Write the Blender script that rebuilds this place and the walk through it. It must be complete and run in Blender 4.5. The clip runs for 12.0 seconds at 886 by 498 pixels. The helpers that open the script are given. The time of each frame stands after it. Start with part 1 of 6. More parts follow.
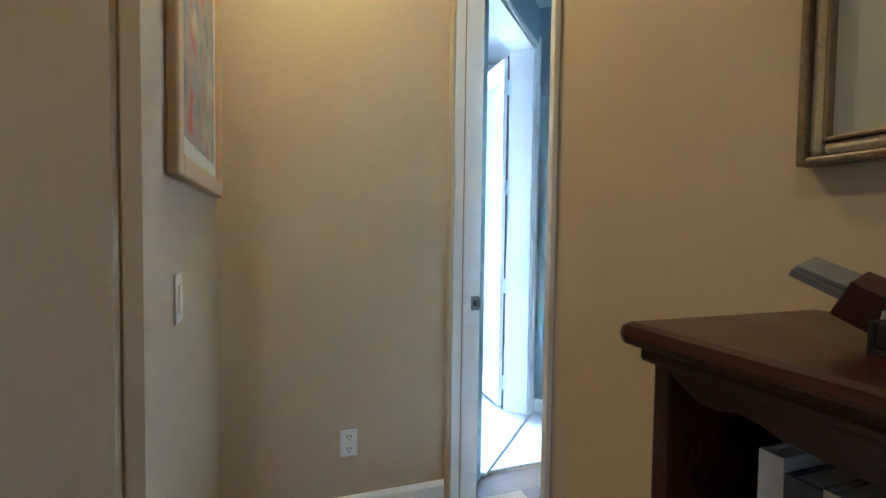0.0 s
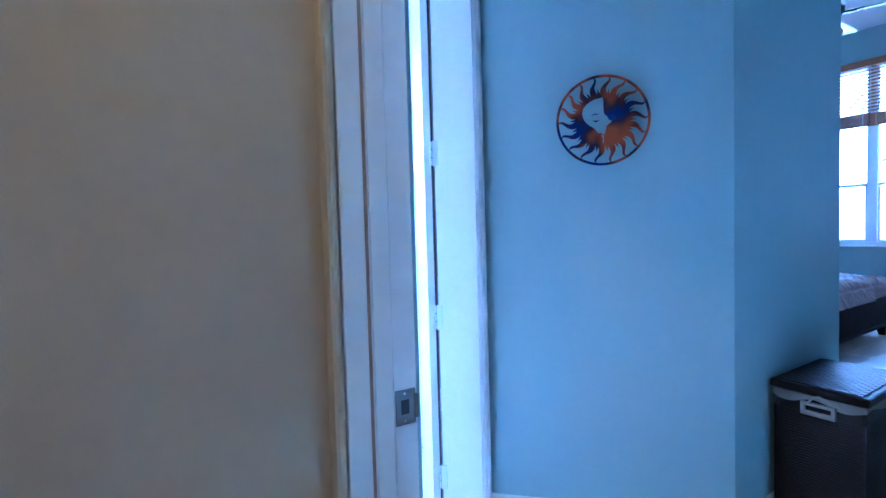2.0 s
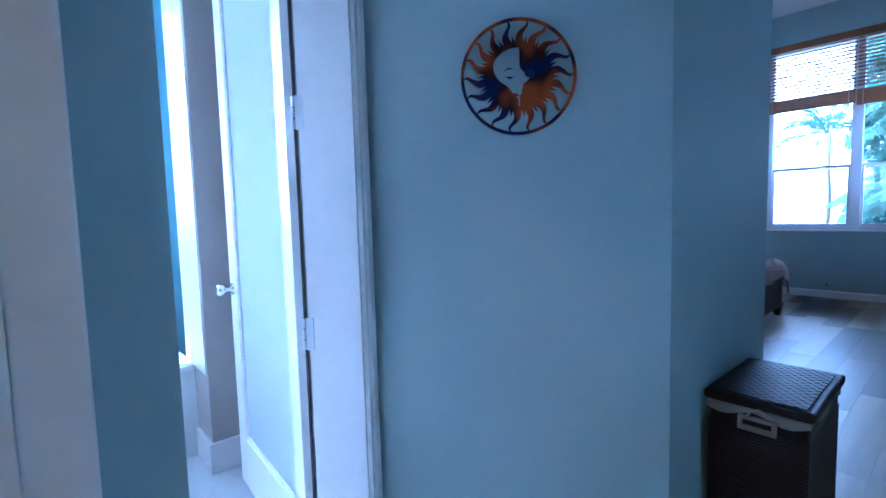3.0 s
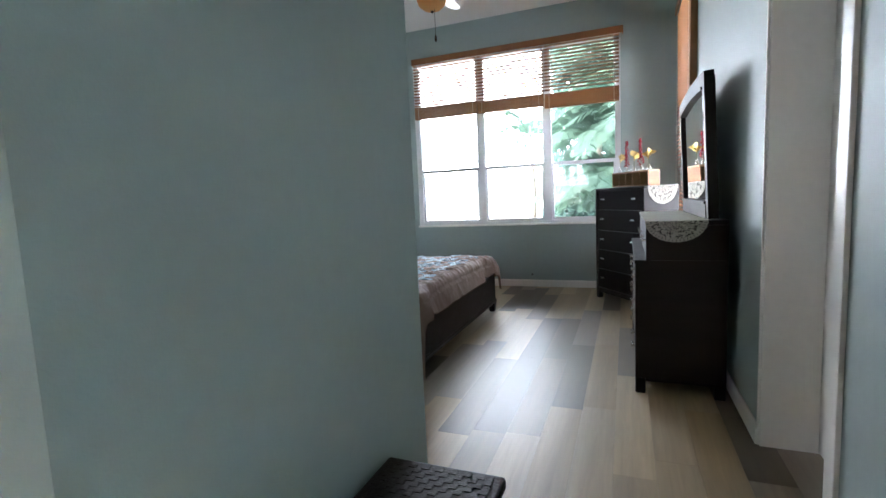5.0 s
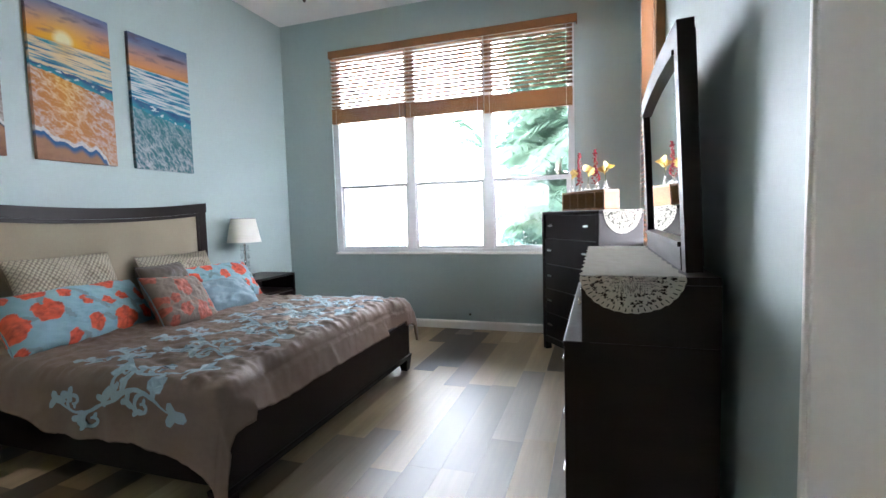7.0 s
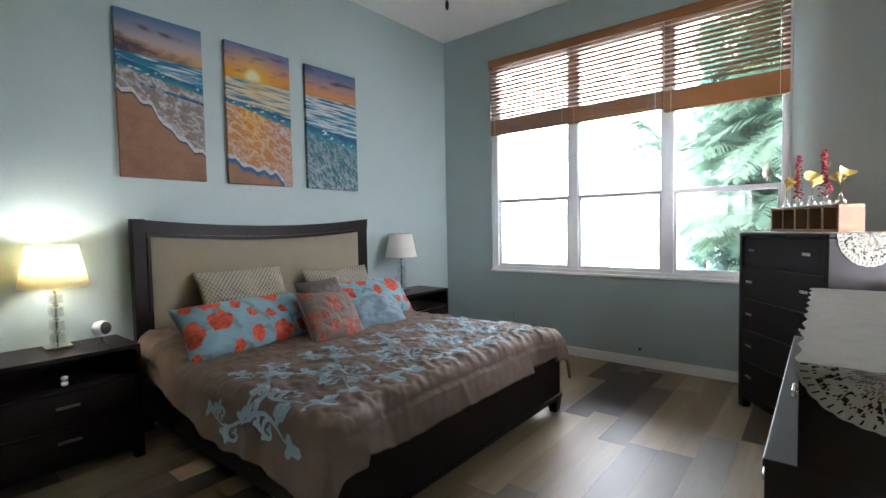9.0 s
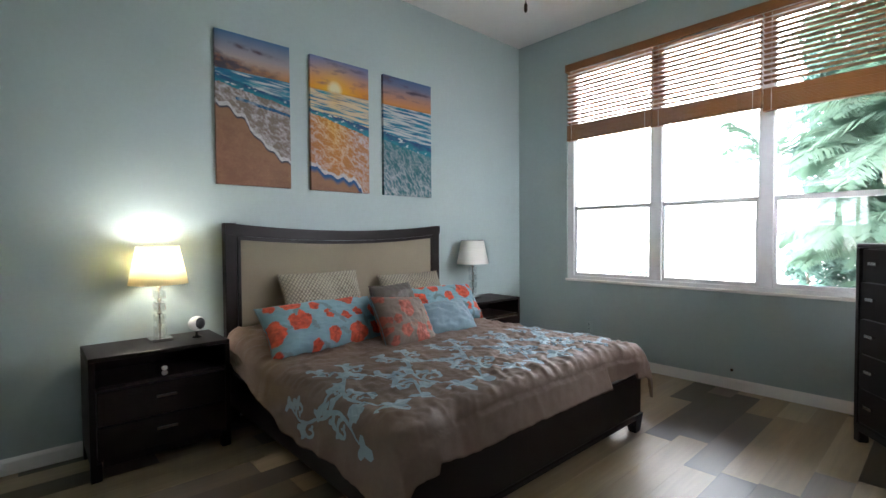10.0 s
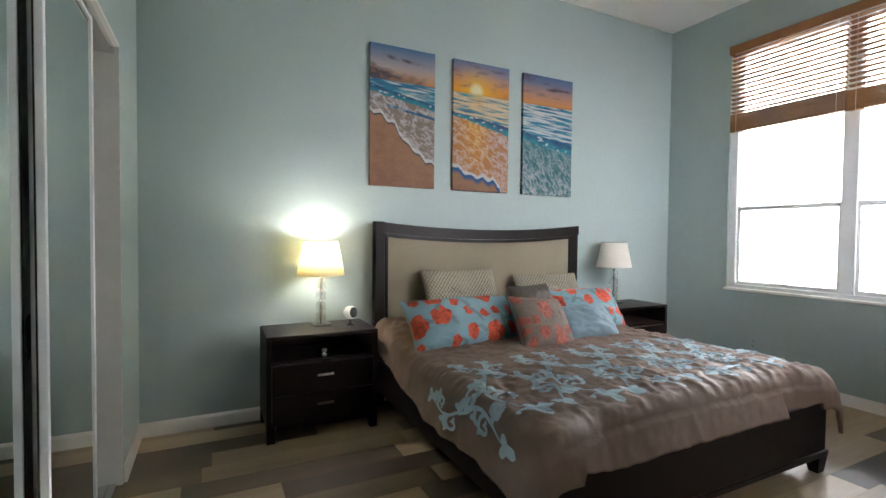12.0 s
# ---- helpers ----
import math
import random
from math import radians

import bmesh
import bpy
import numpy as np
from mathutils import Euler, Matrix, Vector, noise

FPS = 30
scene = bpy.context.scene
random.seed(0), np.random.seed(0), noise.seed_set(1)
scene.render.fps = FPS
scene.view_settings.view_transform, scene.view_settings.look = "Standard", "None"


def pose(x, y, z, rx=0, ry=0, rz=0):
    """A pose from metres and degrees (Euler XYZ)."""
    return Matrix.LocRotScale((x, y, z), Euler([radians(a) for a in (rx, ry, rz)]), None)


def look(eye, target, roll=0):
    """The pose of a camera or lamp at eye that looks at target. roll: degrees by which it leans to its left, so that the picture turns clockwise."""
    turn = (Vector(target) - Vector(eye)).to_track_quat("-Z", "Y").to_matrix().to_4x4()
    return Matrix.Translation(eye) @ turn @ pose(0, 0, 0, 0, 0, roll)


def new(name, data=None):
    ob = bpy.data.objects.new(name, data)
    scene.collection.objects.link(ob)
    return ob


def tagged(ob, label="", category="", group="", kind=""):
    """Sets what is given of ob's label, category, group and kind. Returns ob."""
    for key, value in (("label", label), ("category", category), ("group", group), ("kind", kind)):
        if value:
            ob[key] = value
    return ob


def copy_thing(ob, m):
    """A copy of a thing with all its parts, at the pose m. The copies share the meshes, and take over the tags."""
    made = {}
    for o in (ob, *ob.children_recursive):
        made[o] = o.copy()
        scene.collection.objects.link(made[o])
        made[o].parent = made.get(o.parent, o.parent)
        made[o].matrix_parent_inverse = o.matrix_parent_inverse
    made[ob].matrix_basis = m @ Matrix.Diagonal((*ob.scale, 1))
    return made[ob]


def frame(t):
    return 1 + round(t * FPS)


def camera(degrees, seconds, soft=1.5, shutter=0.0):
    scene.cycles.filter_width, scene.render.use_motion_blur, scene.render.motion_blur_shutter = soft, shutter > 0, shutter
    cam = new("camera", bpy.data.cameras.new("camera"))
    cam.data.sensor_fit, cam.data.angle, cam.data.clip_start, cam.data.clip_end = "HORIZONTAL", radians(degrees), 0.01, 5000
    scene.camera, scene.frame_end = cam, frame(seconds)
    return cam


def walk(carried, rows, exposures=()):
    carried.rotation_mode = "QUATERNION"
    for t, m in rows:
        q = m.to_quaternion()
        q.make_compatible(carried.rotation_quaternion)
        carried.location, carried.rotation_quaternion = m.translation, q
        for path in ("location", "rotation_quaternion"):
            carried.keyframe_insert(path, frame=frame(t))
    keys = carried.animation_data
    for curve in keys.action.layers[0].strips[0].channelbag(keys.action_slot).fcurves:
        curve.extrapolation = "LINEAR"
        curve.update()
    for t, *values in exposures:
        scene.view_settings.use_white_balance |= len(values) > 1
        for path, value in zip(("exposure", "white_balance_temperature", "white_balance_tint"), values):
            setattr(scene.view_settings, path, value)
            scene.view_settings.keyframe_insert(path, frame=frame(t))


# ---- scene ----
cam = camera(87.1, 12.0)
PATH = [
    (0, (1.024, -1.543, 1.254), (-0.861, -0.876, 1.172), 0.8),
    (0.5, (0.693, -1.421, 1.262), (-1.217, -0.827, 1.216), 0.9),
    (1, (0.297, -1.350, 1.228), (-1.576, -0.648, 1.213), -0.3),
    (1.5, (0.017, -1.217, 1.225), (-1.775, -0.329, 1.187), -1.3),
    (2.5, (-0.351, -0.896, 1.246), (-1.951, 0.297, 1.127), -1.6),
    (3, (-0.473, -0.693, 1.241), (-1.977, 0.616, 1.083), -1.6),
    (3.3, (-0.512, -0.554, 1.245), (-1.943, 0.831, 1.058), -1.6),
    (3.5, (-0.529, -0.455, 1.245), (-1.894, 0.993, 1.044), -1.3),
    (3.6, (-0.549, -0.407, 1.245), (-1.865, 1.083, 1.026), -1.2),
    (3.7, (-0.553, -0.352, 1.245), (-1.831, 1.17, 1.026), -1.4),
    (5.5, (-0.452, 0.885, 1.266), (-1.015, 2.794, 1.066), -2.4),
    (6, (-0.383, 1.271, 1.268), (-0.878, 3.202, 1.097), -2.3),
    (6.5, (-0.327, 1.609, 1.279), (-0.855, 3.533, 1.129), -1.8),
    (8.3, (-0.362, 2.243, 1.366), (-1.423, 3.934, 1.249), -1.6),
    (8.5, (-0.347, 2.263, 1.378), (-1.473, 3.912, 1.267), -1.4),
    (9, (-0.351, 2.283, 1.387), (-1.616, 3.829, 1.294), -1.1),
    (9.5, (-0.377, 2.278, 1.384), (-1.755, 3.726, 1.31), -0.8),
    (10, (-0.391, 2.292, 1.376), (-1.873, 3.634, 1.321), -0.4),
    (10.5, (-0.421, 2.283, 1.385), (-1.999, 3.511, 1.331), 0.0),
    (11, (-0.436, 2.27, 1.379), (-2.106, 3.369, 1.331), 0.4),
    (11.5, (-0.45, 2.257, 1.378), (-2.196, 3.231, 1.33), 0.7),
    (12, (-0.44, 2.231, 1.375), (-2.229, 3.123, 1.318), 0.6),
]
walk(cam, [(t, look(e, g, r)) for t, e, g, r in PATH],
     exposures=[(0.0, 2.85, 4100, 5), (0.5, 2.72, 3650, 8), (0.9, 2.62, 3420, 10), (1.5, 2.5, 3380, 11), (2.5, 2.25, 3450, 17), (3.0, 1.78, 3780, 15),
                (3.3, 0.98, 4000, 14), (3.7, 0.58, 4450, 11), (5.3, 2.6, 6000, 15), (6.5, 2.78, 6000, 15),
                (8.3, 2.42, 6150, 15), (9.5, 2.2, 6200, 15), (11.0, 2.42, 6400, 15), (12.0, 2.55, 6500, 15)])

# ---- world and sun ----
world = bpy.data.worlds.new("sky")
world.use_nodes = True
scene.world = world
wn = world.node_tree.nodes
sky = wn.new("ShaderNodeTexSky")
sky.sky_type, sky.sun_disc = "NISHITA", False
sky.sun_elevation, sky.sun_rotation = radians(52), radians(225)
world.node_tree.links.new(sky.outputs[0], wn["Background"].inputs[0])
wn["Background"].inputs[1].default_value = 0.15
sun_data = bpy.data.lights.new("sun", "SUN")
sun_data.energy, sun_data.angle, sun_data.color = 5.0, radians(0.5), (1.0, 0.95, 0.88)
sun = new("sun", sun_data)
sun.matrix_world = look((0, 0, 20), (0.707 * math.cos(radians(52)), 0.707 * math.cos(radians(52)), 20 - math.sin(radians(52))))


# ---- building helpers ----
def material(name, colour, rough=0.6, metal=0.0, vary=0.12, scale=6.0, bump=0.0, bump_scale=80.0, coat=0.0, spec=0.5, stretch=(1, 1, 1), sheen=0.0):
    """A painted or plain surface: two scales of tone, a fine relief and uneven gloss."""
    m = bpy.data.materials.new(name)
    m.use_nodes = True
    n, l = m.node_tree.nodes, m.node_tree.links
    b = n["Principled BSDF"]
    b.inputs["Metallic"].default_value = metal
    b.inputs["Coat Weight"].default_value = coat
    b.inputs["Coat Roughness"].default_value = 0.15
    b.inputs["Specular IOR Level"].default_value = spec
    b.inputs["Sheen Weight"].default_value = sheen
    co = n.new("ShaderNodeTexCoord")
    mp = n.new("ShaderNodeMapping")
    mp.inputs["Scale"].default_value = stretch
    l.new(co.outputs["Object"], mp.inputs[0])
    n1, n2 = n.new("ShaderNodeTexNoise"), n.new("ShaderNodeTexNoise")
    n1.inputs["Scale"].default_value, n2.inputs["Scale"].default_value = scale * 0.25, scale * 5
    n1.inputs["Detail"].default_value = 4
    for k in (n1, n2):
        l.new(mp.outputs[0], k.inputs["Vector"])
    add = n.new("ShaderNodeMath")
    add.operation = "ADD"
    l.new(n1.outputs["Fac"], add.inputs[0])
    l.new(n2.outputs["Fac"], add.inputs[1])
    tone = n.new("ShaderNodeMapRange")
    tone.inputs["From Min"].default_value, tone.inputs["From Max"].default_value = 0.6, 1.4
    tone.inputs["To Min"].default_value, tone.inputs["To Max"].default_value = 1 - vary, 1 + vary
    l.new(add.outputs[0], tone.inputs[0])
    mix = n.new("ShaderNodeVectorMath")
    mix.operation = "SCALE"
    mix.inputs[0].default_value = colour
    l.new(tone.outputs[0], mix.inputs["Scale"])
    l.new(mix.outputs[0], b.inputs["Base Color"])
    rg = n.new("ShaderNodeMapRange")
    rg.inputs["To Min"].default_value, rg.inputs["To Max"].default_value = max(rough - 0.08, 0.02), min(rough + 0.08, 1)
    l.new(n1.outputs["Fac"], rg.inputs[0])
    l.new(rg.outputs[0], b.inputs["Roughness"])
    if bump:
        n3 = n.new("ShaderNodeTexNoise")
        n3.inputs["Scale"].default_value = bump_scale
        n3.inputs["Detail"].default_value = 3
        l.new(mp.outputs[0], n3.inputs["Vector"])
        bp = n.new("ShaderNodeBump")
        bp.inputs["Strength"].default_value, bp.inputs["Distance"].default_value = bump, 0.004
        l.new(n3.outputs["Fac"], bp.inputs["Height"])
        l.new(bp.outputs[0], b.inputs["Normal"])
    return m


def painted(name, rough=0.8, bump=0.25, bump_scale=500.0, sheen=0.0):
    """A printed or woven surface whose colours lie in the mesh's own colour layer."""
    m = bpy.data.materials.new(name)
    m.use_nodes = True
    n, l = m.node_tree.nodes, m.node_tree.links
    b = n["Principled BSDF"]
    b.inputs["Roughness"].default_value, b.inputs["Sheen Weight"].default_value = rough, sheen
    at = n.new("ShaderNodeVertexColor")
    at.layer_name = "print"
    l.new(at.outputs[0], b.inputs["Base Color"])
    n3, bp = n.new("ShaderNodeTexNoise"), n.new("ShaderNodeBump")
    co = n.new("ShaderNodeTexCoord")
    l.new(co.outputs["Object"], n3.inputs["Vector"])
    n3.inputs["Scale"].default_value = bump_scale
    bp.inputs["Strength"].default_value, bp.inputs["Distance"].default_value = bump, 0.002
    l.new(n3.outputs["Fac"], bp.inputs["Height"])
    l.new(bp.outputs[0], b.inputs["Normal"])
    return m


def glass_material(name, tint=(1, 1, 1), even=0.0):
    m = bpy.data.materials.new(name)
    m.use_nodes = True
    n, l = m.node_tree.nodes, m.node_tree.links
    n.remove(n["Principled BSDF"])
    tr, gl, fr, mx = n.new("ShaderNodeBsdfTransparent"), n.new("ShaderNodeBsdfGlossy"), n.new("ShaderNodeFresnel"), n.new("ShaderNodeMixShader")
    tr.inputs[0].default_value = (*tint, 1)
    gl.inputs["Roughness"].default_value = 0.02
    fr.inputs[0].default_value = 1.45
    mx.inputs[0].default_value = even
    if not even:
        l.new(fr.outputs[0], mx.inputs[0])
    l.new(tr.outputs[0], mx.inputs[1])
    l.new(gl.outputs[0], mx.inputs[2])
    l.new(mx.outputs[0], n["Material Output"].inputs[0])
    return m


def translucent(name, colour, share=0.5):
    m = bpy.data.materials.new(name)
    m.use_nodes = True
    n, l = m.node_tree.nodes, m.node_tree.links
    b = n["Principled BSDF"]
    b.inputs["Base Color"].default_value, b.inputs["Roughness"].default_value = (*colour, 1), 0.9
    tr, mx = n.new("ShaderNodeBsdfTranslucent"), n.new("ShaderNodeMixShader")
    tr.inputs[0].default_value = (*colour, 1)
    mx.inputs[0].default_value = share
    l.new(b.outputs[0], mx.inputs[1])
    l.new(tr.outputs[0], mx.inputs[2])
    l.new(mx.outputs[0], n["Material Output"].inputs[0])
    return m


def glow(name, colour, strength):
    m = bpy.data.materials.new(name)
    m.use_nodes = True
    b = m.node_tree.nodes["Principled BSDF"]
    b.inputs["Base Color"].default_value = (0, 0, 0, 1)
    b.inputs["Emission Color"].default_value, b.inputs["Emission Strength"].default_value = (*colour, 1), strength
    return m


BASE = {}


def thing(name, label, category, m, group="", kind=""):
    ob = new(name)
    ob.empty_display_size = 0.1
    ob.matrix_world = m
    BASE[ob] = m.copy()
    return tagged(ob, label, category, group, kind)


def mesh_object(name, bm, mat, smooth=False):
    me = bpy.data.meshes.new(name)
    bm.to_mesh(me)
    bm.free()
    me.materials.append(mat)
    if smooth:
        for p in me.polygons:
            p.use_smooth = True
    return new(name, me)


def part(name, bm, mat, parent, label="", smooth=False, local=True, m=None):
    """Links a bmesh as one mesh under a thing or a part. local: in the thing's own axes; else in the world's."""
    base = BASE[parent]
    if not local:
        bm.transform(base.inverted())
    ob = mesh_object(name, bm, mat, smooth)
    ob.parent = parent
    BASE[ob] = base
    if m is not None:
        ob.matrix_basis = m
        BASE[ob] = base @ m
    return tagged(ob, label)


def structure(name, bm, mat, label, category, smooth=False):
    return tagged(mesh_object(name, bm, mat, smooth), label, category, kind="structure")


def box(bm, x0, y0, z0, x1, y1, z1, bevel=0.0, m=None, seg=2):
    r = bmesh.ops.create_cube(bm, size=1, matrix=Matrix.Translation(((x0 + x1) / 2, (y0 + y1) / 2, (z0 + z1) / 2)) @ Matrix.Diagonal((abs(x1 - x0), abs(y1 - y0), abs(z1 - z0), 1)))
    vs = r["verts"]
    if bevel:
        es = list({e for v in vs for e in v.link_edges})
        out = bmesh.ops.bevel(bm, geom=es, offset=bevel, segments=seg, affect="EDGES", profile=0.5)
        vs = list({v for f in out["faces"] for v in f.verts} | {v for v in vs if v.is_valid})
    if m is not None:
        bmesh.ops.transform(bm, matrix=m, verts=vs)
    return bm


def boxes(*rows, bevel=0.0, m=None):
    bm = bmesh.new()
    for r in rows:
        box(bm, *r, bevel=bevel)
    if m is not None:
        bm.transform(m)
    return bm


def lathe(profile, seg=24, bm=None, m=None, cap=True):
    """A turned shape from rows of radius and height."""
    bm = bm or bmesh.new()
    rings = []
    made = []
    for r, z in profile:
        ring = [bm.verts.new((r * math.cos(2 * math.pi * k / seg), r * math.sin(2 * math.pi * k / seg), z)) for k in range(seg)]
        rings.append(ring)
        made += ring
    for a, b in zip(rings, rings[1:]):
        for k in range(seg):
            bm.faces.new((a[k], a[(k + 1) % seg], b[(k + 1) % seg], b[k]))
    if cap:
        bm.faces.new(rings[0][::-1])
        bm.faces.new(rings[-1])
    if m is not None:
        bmesh.ops.transform(bm, matrix=m, verts=made)
    return bm


def outline(points, depth, bm=None, m=None):
    """A flat shape of that outline in x and y, given a thickness in z."""
    bm = bm or bmesh.new()
    lo = [bm.verts.new((x, y, 0)) for x, y in points]
    hi = [bm.verts.new((x, y, depth)) for x, y in points]
    bm.faces.new(lo[::-1])
    bm.faces.new(hi)
    for k in range(len(lo)):
        j = (k + 1) % len(lo)
        bm.faces.new((lo[k], lo[j], hi[j], hi[k]))
    if m is not None:
        bmesh.ops.transform(bm, matrix=m, verts=lo + hi)
    return bm


def tube(points, radius, seg=8, bm=None):
    """A round rod along a line of points; radius may be one number or one for each point."""
    bm = bm or bmesh.new()
    pts = [Vector(p) for p in points]
    rad = radius if isinstance(radius, (list, tuple)) else [radius] * len(pts)
    rings = []
    for k, p in enumerate(pts):
        d = (pts[min(k + 1, len(pts) - 1)] - pts[max(k - 1, 0)]).normalized()
        q = d.to_track_quat("Z", "Y").to_matrix()
        rings.append([bm.verts.new(p + q @ Vector((rad[k] * math.cos(2 * math.pi * j / seg), rad[k] * math.sin(2 * math.pi * j / seg), 0))) for j in range(seg)])
    for a, b in zip(rings, rings[1:]):
        for j in range(seg):
            bm.faces.new((a[j], a[(j + 1) % seg], b[(j + 1) % seg], b[j]))
    bm.faces.new(rings[0][::-1])
    bm.faces.new(rings[-1])
    return bm


def sheet(nu, nv, place, colour=None, bm=None):
    """A grid of nu by nv faces, laid by place(u, v) and coloured by colour(u, v), u and v from 0 to 1."""
    bm = bm or bmesh.new()
    layer = bm.loops.layers.float_color.new("print") if colour else None
    vs = [[bm.verts.new(place(i / nu, j / nv)) for j in range(nv + 1)] for i in range(nu + 1)]
    for i in range(nu):
        for j in range(nv):
            f = bm.faces.new((vs[i][j], vs[i + 1][j], vs[i + 1][j + 1], vs[i][j + 1]))
            if layer:
                for lo, (a, b) in zip(f.loops, ((i, j), (i + 1, j), (i + 1, j + 1), (i, j + 1))):
                    lo[layer] = (*colour(a / nu, b / nv), 1)
    return bm


def blend(a, b, k):
    k = min(max(k, 0), 1)
    return tuple(p + (q - p) * k for p, q in zip(a, b))


def wob(x, y, z=0.0, octaves=4):
    return noise.fractal(Vector((x, y, z)), 0.9, 2.0, octaves)


# ---- materials ----
BLUE = material("blue_grey_wall_paint", (0.362, 0.440, 0.428), 0.5, vary=0.03, bump=0.12, bump_scale=160)
TAN = material("tan_wall_paint", (0.52, 0.425, 0.27), 0.6, vary=0.03, bump=0.12, bump_scale=160)
GREIGE = material("grey_tan_wall_paint", (0.42, 0.38, 0.33), 0.6, vary=0.03, bump=0.1, bump_scale=160)
WHITE = material("white_ceiling_paint", (0.86, 0.85, 0.83), 0.8, vary=0.02, bump=0.3, bump_scale=90)
TRIM = material("white_trim_paint", (0.80, 0.78, 0.745), 0.35, vary=0.03, bump=0.05, bump_scale=60)
ALU = material("white_aluminium", (0.72, 0.73, 0.74), 0.4, vary=0.03)
ESPRESSO = material("espresso_stained_wood", (0.011, 0.0062, 0.0055), 0.42, vary=0.3, scale=8, bump=0.08, bump_scale=40, stretch=(1, 8, 8), spec=0.22)
CHERRY = material("cherry_wood", (0.042, 0.011, 0.004), 0.24, vary=0.3, scale=8, bump=0.06, bump_scale=40, stretch=(1, 8, 8), spec=0.3)
OAK = material("light_wood_frame", (0.55, 0.40, 0.22), 0.45, vary=0.12, scale=14, stretch=(1, 1, 8))
BLIND = material("brown_wood_blind", (0.25, 0.108, 0.036), 0.4, vary=0.2, scale=10, stretch=(1, 6, 6))
BOXWOOD = material("warm_planter_wood", (0.24, 0.105, 0.035), 0.5, vary=0.35, scale=12, stretch=(1, 1, 5))
BOXEDGE = material("pale_planter_wood", (0.33, 0.19, 0.09), 0.5, vary=0.2, scale=12)
CHROME = material("brushed_nickel", (0.72, 0.71, 0.69), 0.25, metal=1.0, vary=0.05)
SILVER = material("aged_silver_leaf", (0.50, 0.43, 0.30), 0.35, metal=0.45, vary=0.3, scale=30, bump=0.06, bump_scale=90)
CREAM = material("cream_upholstery", (0.27, 0.228, 0.16), 0.9, vary=0.06, scale=20, bump=0.35, bump_scale=700, sheen=0.2)
DUVET = material("taupe_satin_cotton", (0.178, 0.122, 0.094), 0.6, vary=0.08, scale=10, bump=0.25, bump_scale=400, spec=0.3)
dn, dl = DUVET.node_tree.nodes, DUVET.node_tree.links
wr, wb = dn.new("ShaderNodeTexNoise"), dn.new("ShaderNodeBump")
wr.noise_type = "RIDGED_MULTIFRACTAL"
wr.inputs["Scale"].default_value, wr.inputs["Detail"].default_value, wr.inputs["Distortion"].default_value = 4.2, 3.5, 0.8
wb.inputs["Strength"].default_value, wb.inputs["Distance"].default_value = 0.8, 0.022
dl.new(next(k for k in dn if k.type == "MAPPING").outputs[0], wr.inputs["Vector"])
dl.new(wr.outputs["Fac"], wb.inputs["Height"])
dl.new(next(k for k in dn if k.type == "BUMP" and k is not wb and k != wb).outputs[0], wb.inputs["Normal"])
dl.new(wb.outputs[0], dn["Principled BSDF"].inputs["Normal"])
VINE = material("pale_blue_embroidery", (0.27, 0.37, 0.42), 0.6, vary=0.12, scale=30, bump=0.4, bump_scale=500)
LINEN = material("white_sheet_cotton", (0.7, 0.68, 0.64), 0.9, vary=0.04)
LACE = material("ivory_lace", (0.38, 0.355, 0.30), 0.9, vary=0.15, scale=60, bump=0.5, bump_scale=300)
SKYBLUE = material("pale_blue_satin", (0.16, 0.235, 0.28), 0.6, vary=0.08, bump=0.2, bump_scale=400, spec=0.3)
UMBER = material("dark_taupe_satin", (0.075, 0.062, 0.05), 0.6, vary=0.12, bump=0.2, bump_scale=400, spec=0.3)
FLORAL = painted("floral_print_cotton", 0.75, 0.2, 450)
PRINT = painted("printed_canvas", 0.7, 0.1, 900)
BLACK = material("black_plastic", (0.012, 0.012, 0.013), 0.3, vary=0.1)
WHITEPLASTIC = material("white_plastic", (0.78, 0.78, 0.76), 0.35, vary=0.02)
RATTAN = material("dark_woven_rattan", (0.015, 0.008, 0.005), 0.5, vary=0.35, scale=40, bump=0.5, bump_scale=120, spec=0.25)
CANVAS = material("natural_liner_cloth", (0.24, 0.20, 0.15), 0.9, vary=0.1, scale=30, bump=0.3, bump_scale=300)
PEWTER = material("aged_pewter", (0.20, 0.185, 0.165), 0.45, metal=0.6, vary=0.15)
OLDGOLD = material("dull_gold_leaf", (0.22, 0.165, 0.085), 0.4, metal=0.5, vary=0.3, scale=30, bump=0.1, bump_scale=90)
BRONZE = material("dark_bronze", (0.05, 0.032, 0.02), 0.4, metal=0.7, vary=0.2)
FANBLADE = material("cream_fan_blade", (0.62, 0.56, 0.42), 0.4, vary=0.08, stretch=(1, 6, 1))
TILE = material("white_bath_tile", (0.72, 0.72, 0.7), 0.2, vary=0.05, scale=5)
ACRYLIC = material("white_acrylic_tub", (0.8, 0.8, 0.79), 0.18, vary=0.02)
AQUA = material("aqua_wall_paint", (0.30, 0.56, 0.64), 0.5, vary=0.03)
GLASS = glass_material("window_glass")
FROST = translucent("frosted_door_glass", (0.76, 0.79, 0.80), 0.55)
CRYSTAL = glass_material("lamp_crystal", (0.98, 0.99, 0.99), 0.26)
# one shade fabric in two copies: yellower for the lit lamp, whiter for the unlit
SHADE = translucent("lit_cream_shade", (0.90, 0.83, 0.60), 0.6)
SHADE_OFF = translucent("unlit_cream_shade", (0.86, 0.83, 0.76), 0.2)
SHEER = translucent("white_sheer_curtain", (0.82, 0.84, 0.85), 0.55)
CLAY = material("brown_roof_tile", (0.30, 0.15, 0.11), 0.8, vary=0.25, scale=10)
